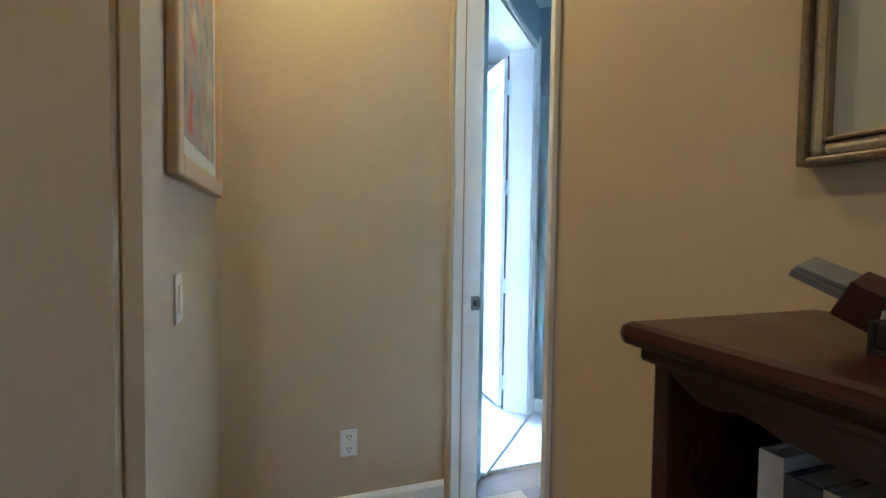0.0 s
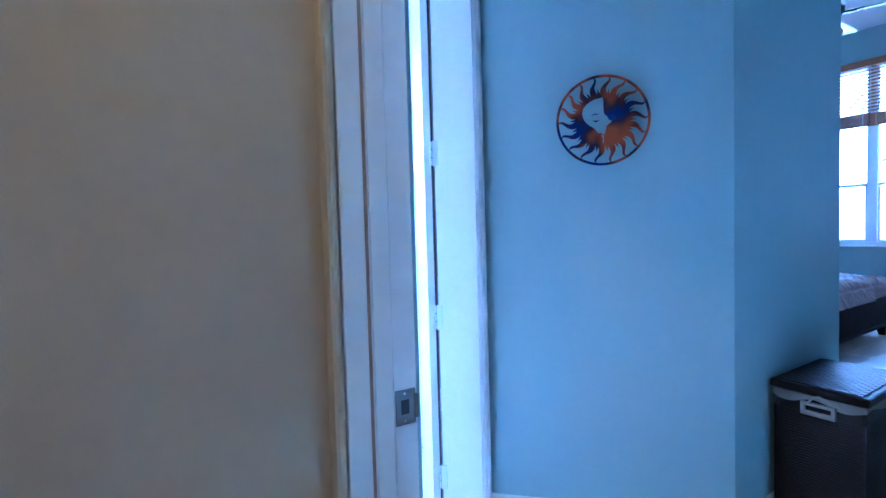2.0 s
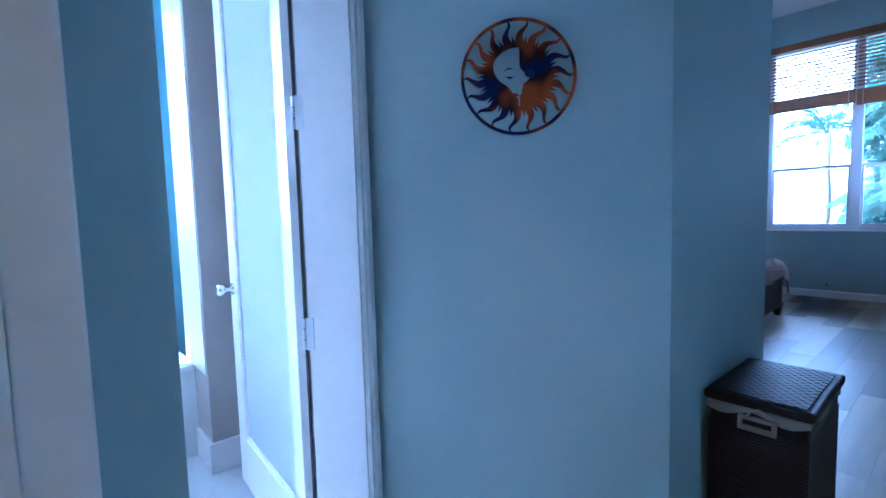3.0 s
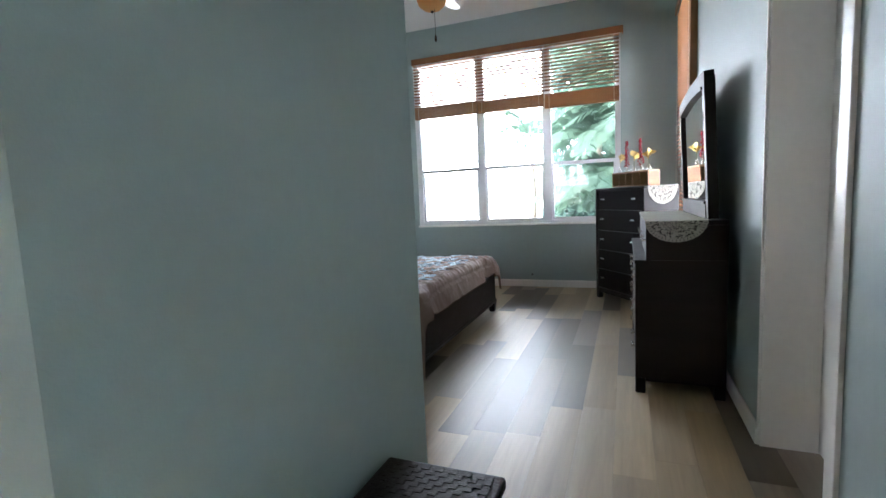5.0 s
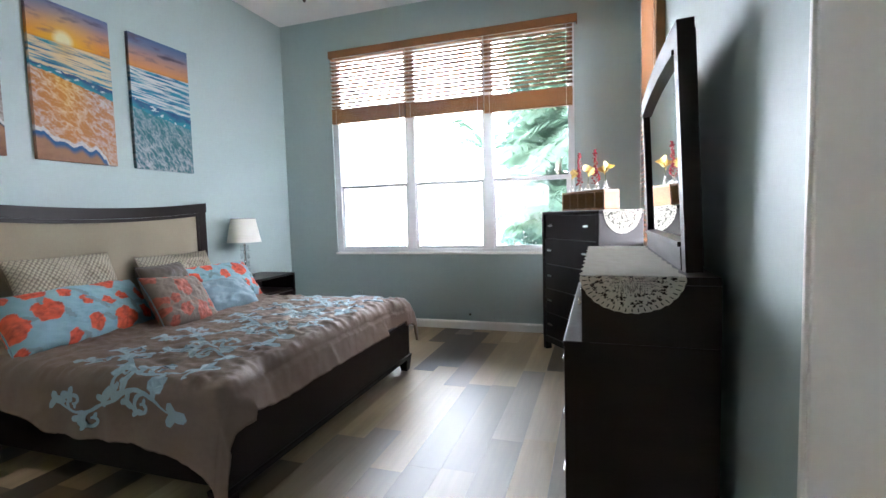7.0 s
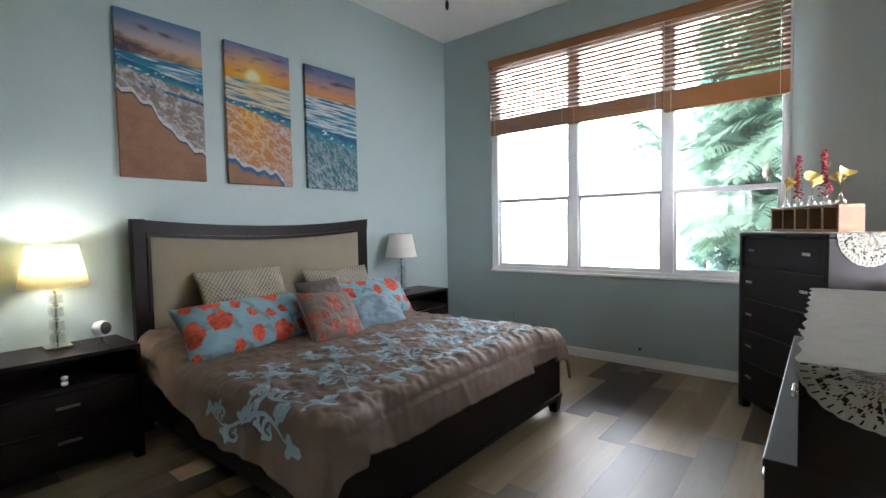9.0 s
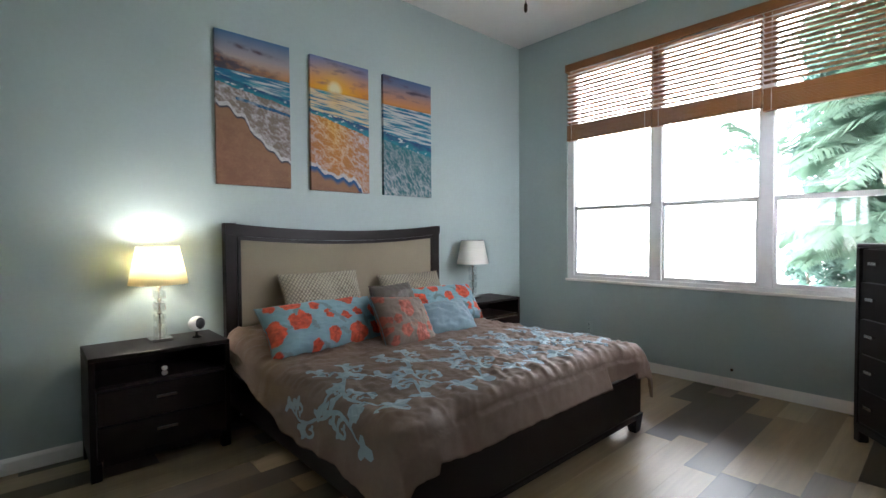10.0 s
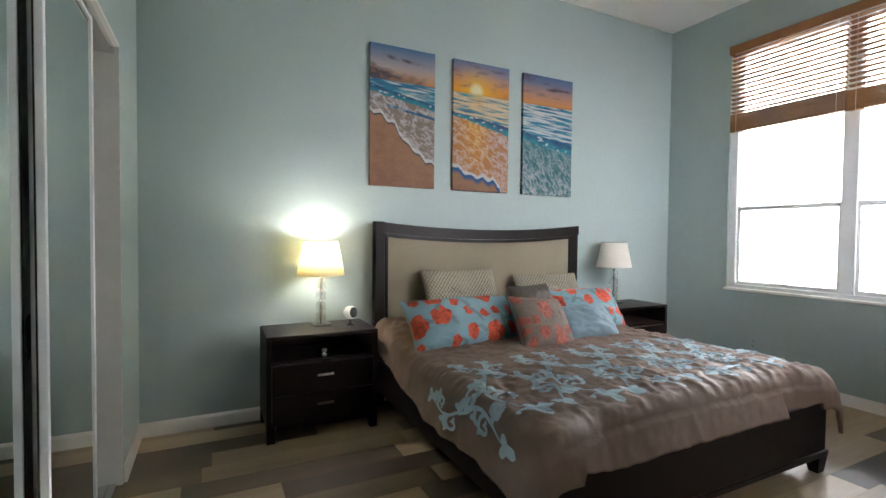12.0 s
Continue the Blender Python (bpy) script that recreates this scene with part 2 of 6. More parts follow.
PAVING = material("pale_sunlit_paving", (0.58, 0.56, 0.52), 0.9, vary=0.12, scale=4, bump=0.4, bump_scale=30)
LEAF = translucent("palm_leaf", (0.10, 0.17, 0.12), 0.5)
HEDGE = translucent("blue_green_leaf", (0.12, 0.21, 0.175), 0.5)
AMBER = translucent("amber_lamp_glass", (0.75, 0.42, 0.16), 0.4)
# brown of the shadow line painted on the bedroom jamb
SEAM = material("brown_groove_shade", (0.32, 0.235, 0.15), 0.8, vary=0.15)
# dark colour for the shade in the bathroom door's hinge gap
SHADOWGAP = material("dark_hinge_gap_shade", (0.07, 0.06, 0.05), 0.9, vary=0.15)
BARK = material("palm_trunk", (0.26, 0.22, 0.17), 0.9, vary=0.3, scale=10, bump=0.6, bump_scale=30)
FENCE = material("white_fence", (0.78, 0.78, 0.76), 0.6, vary=0.05)
MIRROR = bpy.data.materials.new("mirror_silver")
MIRROR.use_nodes = True
MIRROR.node_tree.nodes["Principled BSDF"].inputs["Metallic"].default_value = 1.0
MIRROR.node_tree.nodes["Principled BSDF"].inputs["Roughness"].default_value = 0.015
MIRROR.node_tree.nodes["Principled BSDF"].inputs["Base Color"].default_value = (0.86, 0.9, 0.88, 1)


def plank_material():
    m = bpy.data.materials.new("multi_tone_vinyl_plank")
    m.use_nodes = True
    n, l = m.node_tree.nodes, m.node_tree.links
    b = n["Principled BSDF"]
    b.inputs["Specular IOR Level"].default_value = 0.62
    info, co = n.new("ShaderNodeObjectInfo"), n.new("ShaderNodeTexCoord")
    ramp = n.new("ShaderNodeValToRGB")
    ramp.color_ramp.interpolation = "CONSTANT"
    tones = [(0.0, (0.30, 0.215, 0.118)), (0.15, (0.12, 0.088, 0.058)), (0.3, (0.40, 0.30, 0.178)), (0.46, (0.20, 0.16, 0.115)), (0.58, (0.07, 0.050, 0.034)), (0.72, (0.33, 0.248, 0.152)), (0.87, (0.15, 0.108, 0.066))]
    ramp.color_ramp.elements[0].color = (*tones[0][1], 1)
    ramp.color_ramp.elements[1].position, ramp.color_ramp.elements[1].color = tones[1][0], (*tones[1][1], 1)
    for p, c in tones[2:]:
        ramp.color_ramp.elements.new(p).color = (*c, 1)
    l.new(info.outputs["Random"], ramp.inputs[0])
    off = n.new("ShaderNodeVectorMath")
    off.operation = "MULTIPLY_ADD"
    off.inputs[1].default_value = (7, 7, 7)
    l.new(info.outputs["Random"], off.inputs[0])
    l.new(co.outputs["Object"], off.inputs[2])
    mp = n.new("ShaderNodeMapping")
    mp.inputs["Scale"].default_value = (26, 1.6, 26)
    l.new(off.outputs[0], mp.inputs[0])
    grain, knots = n.new("ShaderNodeTexNoise"), n.new("ShaderNodeTexNoise")
    grain.inputs["Scale"].default_value, grain.inputs["Detail"].default_value = 1.6, 6
    grain.inputs["Distortion"].default_value = 0.6
    knots.inputs["Scale"].default_value = 0.35
    l.new(mp.outputs[0], grain.inputs["Vector"])
    l.new(mp.outputs[0], knots.inputs["Vector"])
    k = n.new("ShaderNodeMath")
    k.operation = "ADD"
    l.new(grain.outputs["Fac"], k.inputs[0])
    l.new(knots.outputs["Fac"], k.inputs[1])
    r = n.new("ShaderNodeMapRange")
    r.inputs["From Min"].default_value, r.inputs["From Max"].default_value = 0.6, 1.4
    r.inputs["To Min"].default_value, r.inputs["To Max"].default_value = 0.80, 1.20
    l.new(k.outputs[0], r.inputs[0])
    sc = n.new("ShaderNodeVectorMath")
    sc.operation = "SCALE"
    l.new(ramp.outputs[0], sc.inputs[0])
    l.new(r.outputs[0], sc.inputs["Scale"])
    l.new(sc.outputs[0], b.inputs["Base Color"])
    rr = n.new("ShaderNodeMapRange")
    rr.inputs["To Min"].default_value, rr.inputs["To Max"].default_value = 0.36, 0.46
    l.new(grain.outputs["Fac"], rr.inputs[0])
    l.new(rr.outputs[0], b.inputs["Roughness"])
    bp = n.new("ShaderNodeBump")
    bp.inputs["Strength"].default_value, bp.inputs["Distance"].default_value = 0.15, 0.002
    l.new(grain.outputs["Fac"], bp.inputs["Height"])
    l.new(bp.outputs[0], b.inputs["Normal"])
    return m


PLANK = plank_material()

# ---- plan, in metres ----
CEIL = 3.70          # bedroom ceiling
NORTH, WEST, EAST, CLOSET = 6.95, -4.10, 0.10, 1.80
DIAG = pose(-0.83, -0.83, 0, 0, 0, 135)   # the slanted bathroom wall: x along it, y into the bathroom

# ---- large structure ----
structure("floor", boxes((-4.3, -3.5, -0.12, 2.8, 7.15, -0.012)), material("sub_floor", (0.10, 0.085, 0.07), 0.9), "vinyl plank floor in mixed grey and tan tones", "floor")
structure("ceiling", boxes((-4.3, -0.74, CEIL, 0.6, 7.2, CEIL + 0.12)), WHITE, "flat white ceiling of the bedroom", "ceiling")
structure("ceiling_hall", boxes((-1.2, -3.5, 3.0, 2.8, -0.74, 3.12)), WHITE, "flat white ceiling of the hall", "ceiling")
structure("ceiling_bathroom", boxes((-4.4, -2.7, 2.75, -1.102, 0.9, 2.85)), WHITE, "flat white bathroom ceiling", "ceiling")

WX0, WX1, WZ0, WZ1 = -3.41, -0.56, 0.88, 3.24
structure("wall_north", boxes((-4.25, NORTH, -0.02, WX0, NORTH + 0.16, CEIL), (WX1, NORTH, -0.02, 0.25, NORTH + 0.16, CEIL),
                              (WX0, NORTH, -0.02, WX1, NORTH + 0.16, WZ0), (WX0, NORTH, WZ1, WX1, NORTH + 0.16, CEIL)), BLUE, "blue-grey painted bedroom wall around a wide window", "wall")
structure("wall_west", boxes((-4.25, 0.9, -0.02, WEST, NORTH, CEIL)), BLUE, "blue-grey painted wall behind the bed", "wall")
EY0, EY1, EZ0, EZ1 = 5.45, 6.62, 0.95, 3.24     # window in the east wall
DY0, DY1, DZ = 2.245, 3.07, 2.44                  # recessed door in the east wall
structure("wall_east", boxes((EAST, -0.66, -0.02, EAST + 0.3, DY0, CEIL), (EAST, DY1, -0.02, EAST + 0.3, EY0, CEIL), (EAST, EY1, -0.02, EAST + 0.15, NORTH, CEIL),
                             (EAST, DY0, DZ, EAST + 0.3, DY1, CEIL), (EAST, EY0, -0.02, EAST + 0.15, EY1, EZ0), (EAST, EY0, EZ1, EAST + 0.15, EY1, CEIL)), BLUE, "blue-grey painted wall with a window and a recessed door", "wall")
CX0, CX1, CZ = -3.465, -1.32, 2.37                # closet opening
structure("wall_closet", boxes((WEST, CLOSET - 0.12, -0.02, CX0, CLOSET, CEIL), (CX1, CLOSET - 0.12, -0.02, -1.10, CLOSET, CEIL), (CX0, CLOSET - 0.12, CZ, CX1, CLOSET, CEIL)), BLUE, "blue-grey wall around the mirrored closet", "wall")
structure("wall_closet_back", boxes((WEST, 0.9, -0.02, -1.6, 1.0, CEIL)), TRIM, "plain white wall at the back of the closet", "wall")
structure("wall_passage", boxes((-1.22, 0.80, -0.02, -1.10, CLOSET - 0.12, CEIL)), BLUE, "blue-grey painted wall beside the bedroom entry", "wall")
structure("wall_slanted", boxes((1.343, -0.962, -0.02, 1.46, 0.16, CEIL), m=DIAG), BLUE, "slanted blue wall that carries a sun ornament", "wall")
BL, BR, BH = 0.36, 1.235, 2.46                   # bathroom door opening, along the slanted wall
structure("wall_bathroom_door", boxes((0.23, 0.002, -0.02, BL, 0.16, CEIL), (BR, 0.002, -0.02, 1.343, 0.16, CEIL), (BL, 0.002, BH, BR, 0.16, CEIL), m=DIAG), BLUE, "slanted blue wall around the bathroom door", "wall")
HX0, HX1, HY0, HY1, HZ = -0.948, -0.114, -0.82, -0.672, 2.46   # bedroom doorway
structure("wall_doorway", boxes((-1.10, HY0, -0.02, HX0, HY1, CEIL), (HX1, HY0, -0.02, 2.7, HY1, CEIL), (HX0, HY0, HZ, HX1, HY1, CEIL)), TAN, "tan hall wall around the bedroom doorway", "wall")
structure("wall_doorway_room_side", boxes((-0.992, HY1, -0.02, HX0 - 0.002, HY1 + 0.003, CEIL), (HX1 + 0.002, HY1, -0.02, EAST, HY1 + 0.003, CEIL), (HX0, HY1, HZ + 0.08, HX1, HY1 + 0.003, CEIL)), BLUE, "blue-grey painted bedroom side of the doorway wall", "wall")
structure("wall_hall_west", boxes((-1.10, -1.765, -0.02, -0.965, HY0, 3.0)), TAN, "tan painted wall at the end of the hall", "wall")
bm = boxes((-1.10, -3.4, -0.02, 0.122, -1.765, 3.0))
edge = [e for e in bm.edges if all(abs(v.co.x - 0.122) < 1e-4 and abs(v.co.y + 1.765) < 1e-4 for v in e.verts)]
bmesh.ops.bevel(bm, geom=edge, offset=0.035, segments=12, affect="EDGES")
structure("wall_hall_south", bm, TAN, "tan hall wall with a rounded corner and a picture", "wall")
# the opening is made up and out of view; it lets cool daylight into the hall
structure("wall_hall_end", boxes((2.6, -2.08, -0.02, 2.75, HY0, 3.0), (2.6, -3.4, -0.02, 2.75, -2.30, 3.0), (2.6, -2.30, 2.0, 2.75, -2.08, 3.0), (2.6, -2.30, -0.02, 2.75, -2.08, 0.5), (0.122, -3.5, -0.02, 2.75, -3.4, 3.0)), TAN, "plain tan walls of the hall with a slim unseen opening added for daylight", "wall")
# bathroom shell
structure("floor_bathroom", boxes((-4.3, -2.6, -0.01, -1.12, 0.9, 0.012)), TILE, "white tiled bathroom floor", "floor")
structure("wall_bathroom_column", boxes((-3.24, -0.125, 0, -2.86, 0.9, 2.75)), GREIGE, "grey-tan bathroom wall end beside the bathtub", "wall")
structure("wall_bathroom_north", boxes((-4.2, 0.78, 0, -1.62, 0.898, 2.75)), GREIGE, "plain grey-tan bathroom wall", "wall")
BY0, BY1, BZ0, BZ1 = -2.45, -0.20, 1.24, 2.62
structure("wall_bathroom_west", boxes((-4.25, -2.6, 0, -4.08, BY0, 2.75), (-4.25, BY1, 0, -4.08, 0.9, 2.75), (-4.25, BY0, 0, -4.08, BY1, BZ0), (-4.25, BY0, BZ1, -4.08, BY1, 2.75)), AQUA, "aqua painted bathroom wall around a bright window", "wall")
structure("wall_bathroom_south", boxes((-4.25, -2.7, 0, -1.10, -2.6, 2.75), (-1.105, -2.6, 0, -1.10, -0.70, 2.75)), GREIGE, "plain bathroom walls closing the room", "wall")

# ---- baseboards and trim ----
def baseboard(name, m, length, h=0.095):
    bm = bmesh.new()
    outline([(0, 0), (0.016, 0), (0.016, h - 0.02), (0.011, h - 0.008), (0.006, h), (0, h)], length, bm, Matrix(((0, 0, 1, 0), (1, 0, 0, 0), (0, 1, 0, 0), (0, 0, 0, 1))))
    bm.transform(m)
    bmesh.ops.recalc_face_normals(bm, faces=bm.faces[:])
    return structure(name, bm, TRIM, "white painted wooden baseboard along the wall", "baseboard")


baseboard("baseboard_north", pose(EAST, NORTH, 0, 0, 0, 180), 4.2)
baseboard("baseboard_west", pose(WEST, NORTH, 0, 0, 0, -90), 5.15)
baseboard("baseboard_closet", pose(WEST, CLOSET, 0), CX0 - WEST - 0.01)
baseboard("baseboard_closet_end", pose(CX1 + 0.01, CLOSET, 0), -1.10 - CX1 - 0.01)
baseboard("baseboard_passage", pose(-1.10, CLOSET + 0.014, 0, 0, 0, -90), 1.0)
baseboard("baseboard_east", pose(EAST, DY1 + 0.0, 0, 0, 0, 90), NORTH - DY1)
baseboard("baseboard_east_entry", pose(EAST, HY1, 0, 0, 0, 90), DY0 - HY1 - 0.075)
baseboard("baseboard_slanted", DIAG @ pose(1.343, -0.962, 0, 0, 0, 90), 0.962)
baseboard("baseboard_hall_west", pose(-0.965, HY0, 0, 0, 0, -90), 0.945, 0.10)
baseboard("baseboard_hall_south", pose(-0.965, -1.765, 0), 1.05, 0.10)
baseboard("baseboard_hall_doorway", pose(2.6, HY0, 0, 0, 0, 180), 2.6 - HX1 - 0.075, 0.10)


def casing(bm, x0, x1, z1, y, side, w=0.07, t=0.018):
    """Stepped trim round an opening from x0 to x1 and up to z1, on the plane y; side: the way it stands out."""
    for a, b, dep in ((0.0, w * 0.35, t * 0.6), (w * 0.35, w, t)):
        ya, yb = sorted((y, y + side * dep))
        box(bm, x0 - b, ya, 0, x0 - a, yb, z1 + b, 0.002)
        box(bm, x1 + a, ya, 0, x1 + b, yb, z1 + b, 0.002)
        box(bm, x0 - a, ya, z1 + a, x1 + a, yb, z1 + b, 0.002)
    return bm


# bedroom doorway
door_frame = thing("door_1", "white painted frame of the open bedroom doorway", "door frame", pose(HX0, HY0, 0), kind="structure")
bm = boxes((HX0, HY0 + 0.02, 0, HX0 + 0.018, HY1 + 0.004, HZ), (HX1 - 0.018, HY0 - 0.002, 0, HX1, HY1 + 0.004, HZ), (HX0 + 0.018, HY0 - 0.002, HZ - 0.018, HX1 - 0.018, HY1 + 0.004, HZ), bevel=0.002)
part("jamb", bm, TRIM, door_frame, local=False)
ys = -0.750
part("door_stop", boxes((HX0 + 0.018, ys, 0, HX0 + 0.0205, ys + 0.035, HZ - 0.018), (HX1 - 0.030, ys, 0, HX1 - 0.018, ys + 0.035, HZ - 0.018), (HX0 + 0.03, ys, HZ - 0.03, HX1 - 0.03, ys + 0.035, HZ - 0.018), bevel=0.002), TRIM, door_frame, local=False)
bm = bmesh.new()
casing(bm, HX0 + 0.002, HX1 - 0.002, HZ, HY0 - 0.002, -1, w=0.034)
bmesh.ops.delete(bm, geom=[v for v in bm.verts if v.co.x < HX0 + 0.003 and v.co.z < HZ - 0.01 or v.co.x < HX0 - 0.01], context="VERTS")
part("casing", bm, TRIM, door_frame, local=False)
structure("wall_corner_return", boxes((-0.964, HY0 - 0.004, 0, HX0 + 0.019, HY0 + 0.019, 2.99), bevel=0.009), TAN, "rounded tan plaster edge of the doorway", "wall")
# shadow line between jamb and stop, laid on as a brown strip
part("groove_shade", boxes((HX0 + 0.0175, -0.7585, 0, HX0 + 0.0195, -0.753, HZ - 0.018)), SEAM, door_frame, "thin brown strip painted as the shadow line of a groove", local=False)
plate = part("strike_plate", boxes((HX0 + 0.0175, -0.712, 0.888, HX0 + 0.0210, -0.672, 0.952), bevel=0.0014), PEWTER, door_frame, "brushed nickel strike plate", local=False)
part("plate_lip", boxes((HX0 + 0.0185, -0.677, 0.898, HX0 + 0.0260, -0.668, 0.942), bevel=0.0025), PEWTER, door_frame, local=False)
part("latch_hole", boxes((HX0 + 0.0205, -0.702, 0.908, HX0 + 0.0216, -0.686, 0.934)), BLACK, door_frame, local=False)
for z in (0.896, 0.945):
    part("screw", lathe([(0.0032, 0), (0.0032, 0.0012), (0.001, 0.0018)], 10, m=pose(HX0 + 0.0205, -0.694, z, 0, 90)), CHROME, door_frame, local=False)

# bathroom doorway and its glazed door
bath_door = thing("door_2", "white bathroom door with a tall frosted glass panel, open inward", "door", DIAG @ pose(BR, 0.16, 0), kind="structure")
bm = boxes((BL, 0.05, 0.012, BL + 0.012, 0.165, BH), (BR - 0.018, 0.0, 0.012, BR, 0.165, BH), (BL + 0.018, 0.0, BH - 0.018, BR - 0.018, 0.165, BH), bevel=0.002, m=DIAG)
part("jamb", bm, TRIM, bath_door, local=False)
bm = casing(bmesh.new(), BL + 0.004, BR - 0.004, BH, 0.0, -1, w=0.085, t=0.022)
bmesh.ops.delete(bm, geom=[v for v in bm.verts if v.co.x < BL + 0.005 and v.co.z < BH - 0.01 or v.co.x < BL - 0.01], context="VERTS")
bm.transform(DIAG)
part("casing", bm, TRIM, bath_door, local=False)
part("threshold", boxes((BL + 0.018, -0.02, 0.0, BR - 0.018, 0.17, 0.022), bevel=0.006, m=DIAG), TILE, bath_door, "pale stone threshold", local=False)
LEAFM = pose(-1.835, -0.085, 0, 0, 0, 176.5)
LW = 0.845
bm = boxes((0.030, -0.018, 0.03, 0.115, 0.018, 2.42), (LW - 0.11, -0.018, 0.03, LW, 0.018, 2.42), (0.115, -0.018, 0.03, LW - 0.11, 0.018, 0.26), (0.115, -0.018, 2.30, LW - 0.11, 0.018, 2.42), bevel=0.003, m=LEAFM)
leaf = part("door_leaf", bm, TRIM, bath_door, local=False)
part("glass_panel", boxes((0.115, -0.004, 0.26, LW - 0.11, 0.004, 2.30), m=LEAFM), FROST, bath_door, "frosted glass panel", local=False)
bm = boxes((0.115, -0.014, 0.26, 0.127, 0.014, 2.30), (LW - 0.122, -0.014, 0.26, LW - 0.11, 0.014, 2.30), (0.127, -0.014, 0.26, LW - 0.122, 0.014, 0.272), (0.127, -0.014, 2.288, LW - 0.122, 0.014, 2.30), bevel=0.002, m=LEAFM)
part("glazing_bead", bm, TRIM, bath_door, local=False)
for side in (1, -1):
    bm = lathe([(0.026, 0), (0.026, 0.006), (0.009, 0.012), (0.009, 0.035), (0.022, 0.045), (0.027, 0.056), (0.022, 0.066), (0.006, 0.069)], 20, m=LEAFM @ pose(LW - 0.06, side * 0.018, 0.93, -90 * side))
    part("door_knob", bm, CHROME, bath_door, "brushed nickel door knob", smooth=True, local=False)
for z in (2.21, 1.545, 0.88, 0.215):
    bm = boxes((BR - 0.022, 0.148, z - 0.05, BR - 0.012, 0.172, z + 0.05), m=DIAG)
    for k in range(3):
        lathe([(0.007, -0.048 + k * 0.033), (0.007, -0.019 + k * 0.033)], 10, bm, DIAG @ pose(BR - 0.016, 0.178, z))
    part("hinge", bm, ALU, bath_door, "white painted hinge", local=False)

# strip added as the shade between leaf and jamb; no real seal
part("hinge_gap_shade", boxes((BR - 0.021, 0.172, 0.03, BR - 0.011, 0.178, 2.42), m=DIAG), SHADOWGAP, bath_door, "dark strip standing in for shade in the hinge gap", local=False)

# recessed panel door in the east wall
side_door = thing("door_3", "closed white panel door set deep in its frame", "door", pose(EAST + 0.26, DY0, 0), kind="structure")
part("jamb", boxes((EAST - 0.001, DY0, 0, EAST + 0.30, DY0 + 0.018, DZ), (EAST - 0.001, DY1 - 0.018, 0, EAST + 0.30, DY1, DZ), (EAST - 0.001, DY0 + 0.018, DZ - 0.018, EAST + 0.30, DY1 - 0.018, DZ), bevel=0.003), TRIM, side_door, local=False)
turn = pose(EAST, DY0, 0, 0, 0, 90)
bm = boxes((-0.072, 0.0, 0, 0.004, 0.016, DZ + 0.07), (DY1 - DY0 - 0.004, 0.0, 0, DY1 - DY0 + 0.012, 0.010, DZ + 0.03), (0.004, 0, DZ - 0.004, DY1 - DY0, 0.014, DZ + 0.045), bevel=0.003, m=turn)
part("casing", bm, TRIM, side_door, local=False)
bm = boxes((EAST + 0.232, DY0 + 0.018, 0.01, EAST + 0.267, DY1 - 0.018, DZ - 0.018), bevel=0.002)
panel_leaf = part("door_leaf", bm, TRIM, side_door, local=False)
for z0, z1 in ((0.22, 0.86), (1.06, 2.26)):
    for y0, y1 in ((DY0 + 0.12, (DY0 + DY1) / 2 - 0.05), ((DY0 + DY1) / 2 + 0.05, DY1 - 0.12)):
        bm = bmesh.new()
        for k, (grow, dep) in enumerate(((0.0, 0.004), (-0.022, 0.010), (-0.05, 0.006))):
            box(bm, EAST + 0.232 - dep, y0 - grow, z0 - grow, EAST + 0.233, y1 + grow, z1 + grow, 0.003)
        part("panel", bm, TRIM, side_door, local=False)

# mirrored sliding closet doors
closet = thing("closet_door", "mirrored sliding closet doors in white metal frames", "closet door", pose(CX0, CLOSET - 0.06, 0), kind="structure")
part("jamb", boxes((CX0, CLOSET - 0.12, 0, CX0 + 0.012, CLOSET - 0.001, CZ), (CX1 - 0.012, CLOSET - 0.12, 0, CX1, CLOSET - 0.001, CZ), (CX0 + 0.012, CLOSET - 0.12, CZ - 0.012, CX1 - 0.012, CLOSET - 0.001, CZ)), TRIM, closet, local=False)
part("track", boxes((CX0 + 0.012, CLOSET - 0.11, 0.0, CX1 - 0.012, CLOSET - 0.03, 0.012), (CX0 + 0.012, CLOSET - 0.072, 0.012, CX1 - 0.012, CLOSET - 0.066, 0.022), (CX0 + 0.012, CLOSET - 0.115, CZ - 0.05, CX1 - 0.012, CLOSET - 0.025, CZ - 0.012)), CHROME, closet, "metal floor and head track", local=False)
for x0, x1, y in ((-3.03, -2.33, CLOSET - 0.050), (-2.39, CX1 - 0.014, CLOSET - 0.088)):
    bm = boxes((x0, y - 0.012, 0.02, x0 + 0.026, y + 0.012, CZ - 0.03), (x1 - 0.026, y - 0.012, 0.02, x1, y + 0.012, CZ - 0.03), (x0 + 0.026, y - 0.012, 0.02, x1 - 0.026, y + 0.012, 0.05), (x0 + 0.026, y - 0.012, CZ - 0.06, x1 - 0.026, y + 0.012, CZ - 0.03), bevel=0.003)
    pane = part("sliding_frame", bm, ALU, closet, local=False)
    part("mirror", boxes((x0 + 0.026, y - 0.004, 0.05, x1 - 0.026, y + 0.006, CZ - 0.06)), MIRROR, closet, "full-height mirror panel", local=False)
    # added black sheet, stands in for the shade between the two door planes
    part("backing", boxes((x0 + 0.004, y - 0.018, 0.03, x1 - 0.004, y - 0.0125, CZ - 0.04)), BLACK, closet, "black sheet that darkens the gap between the sliding doors", local=False)

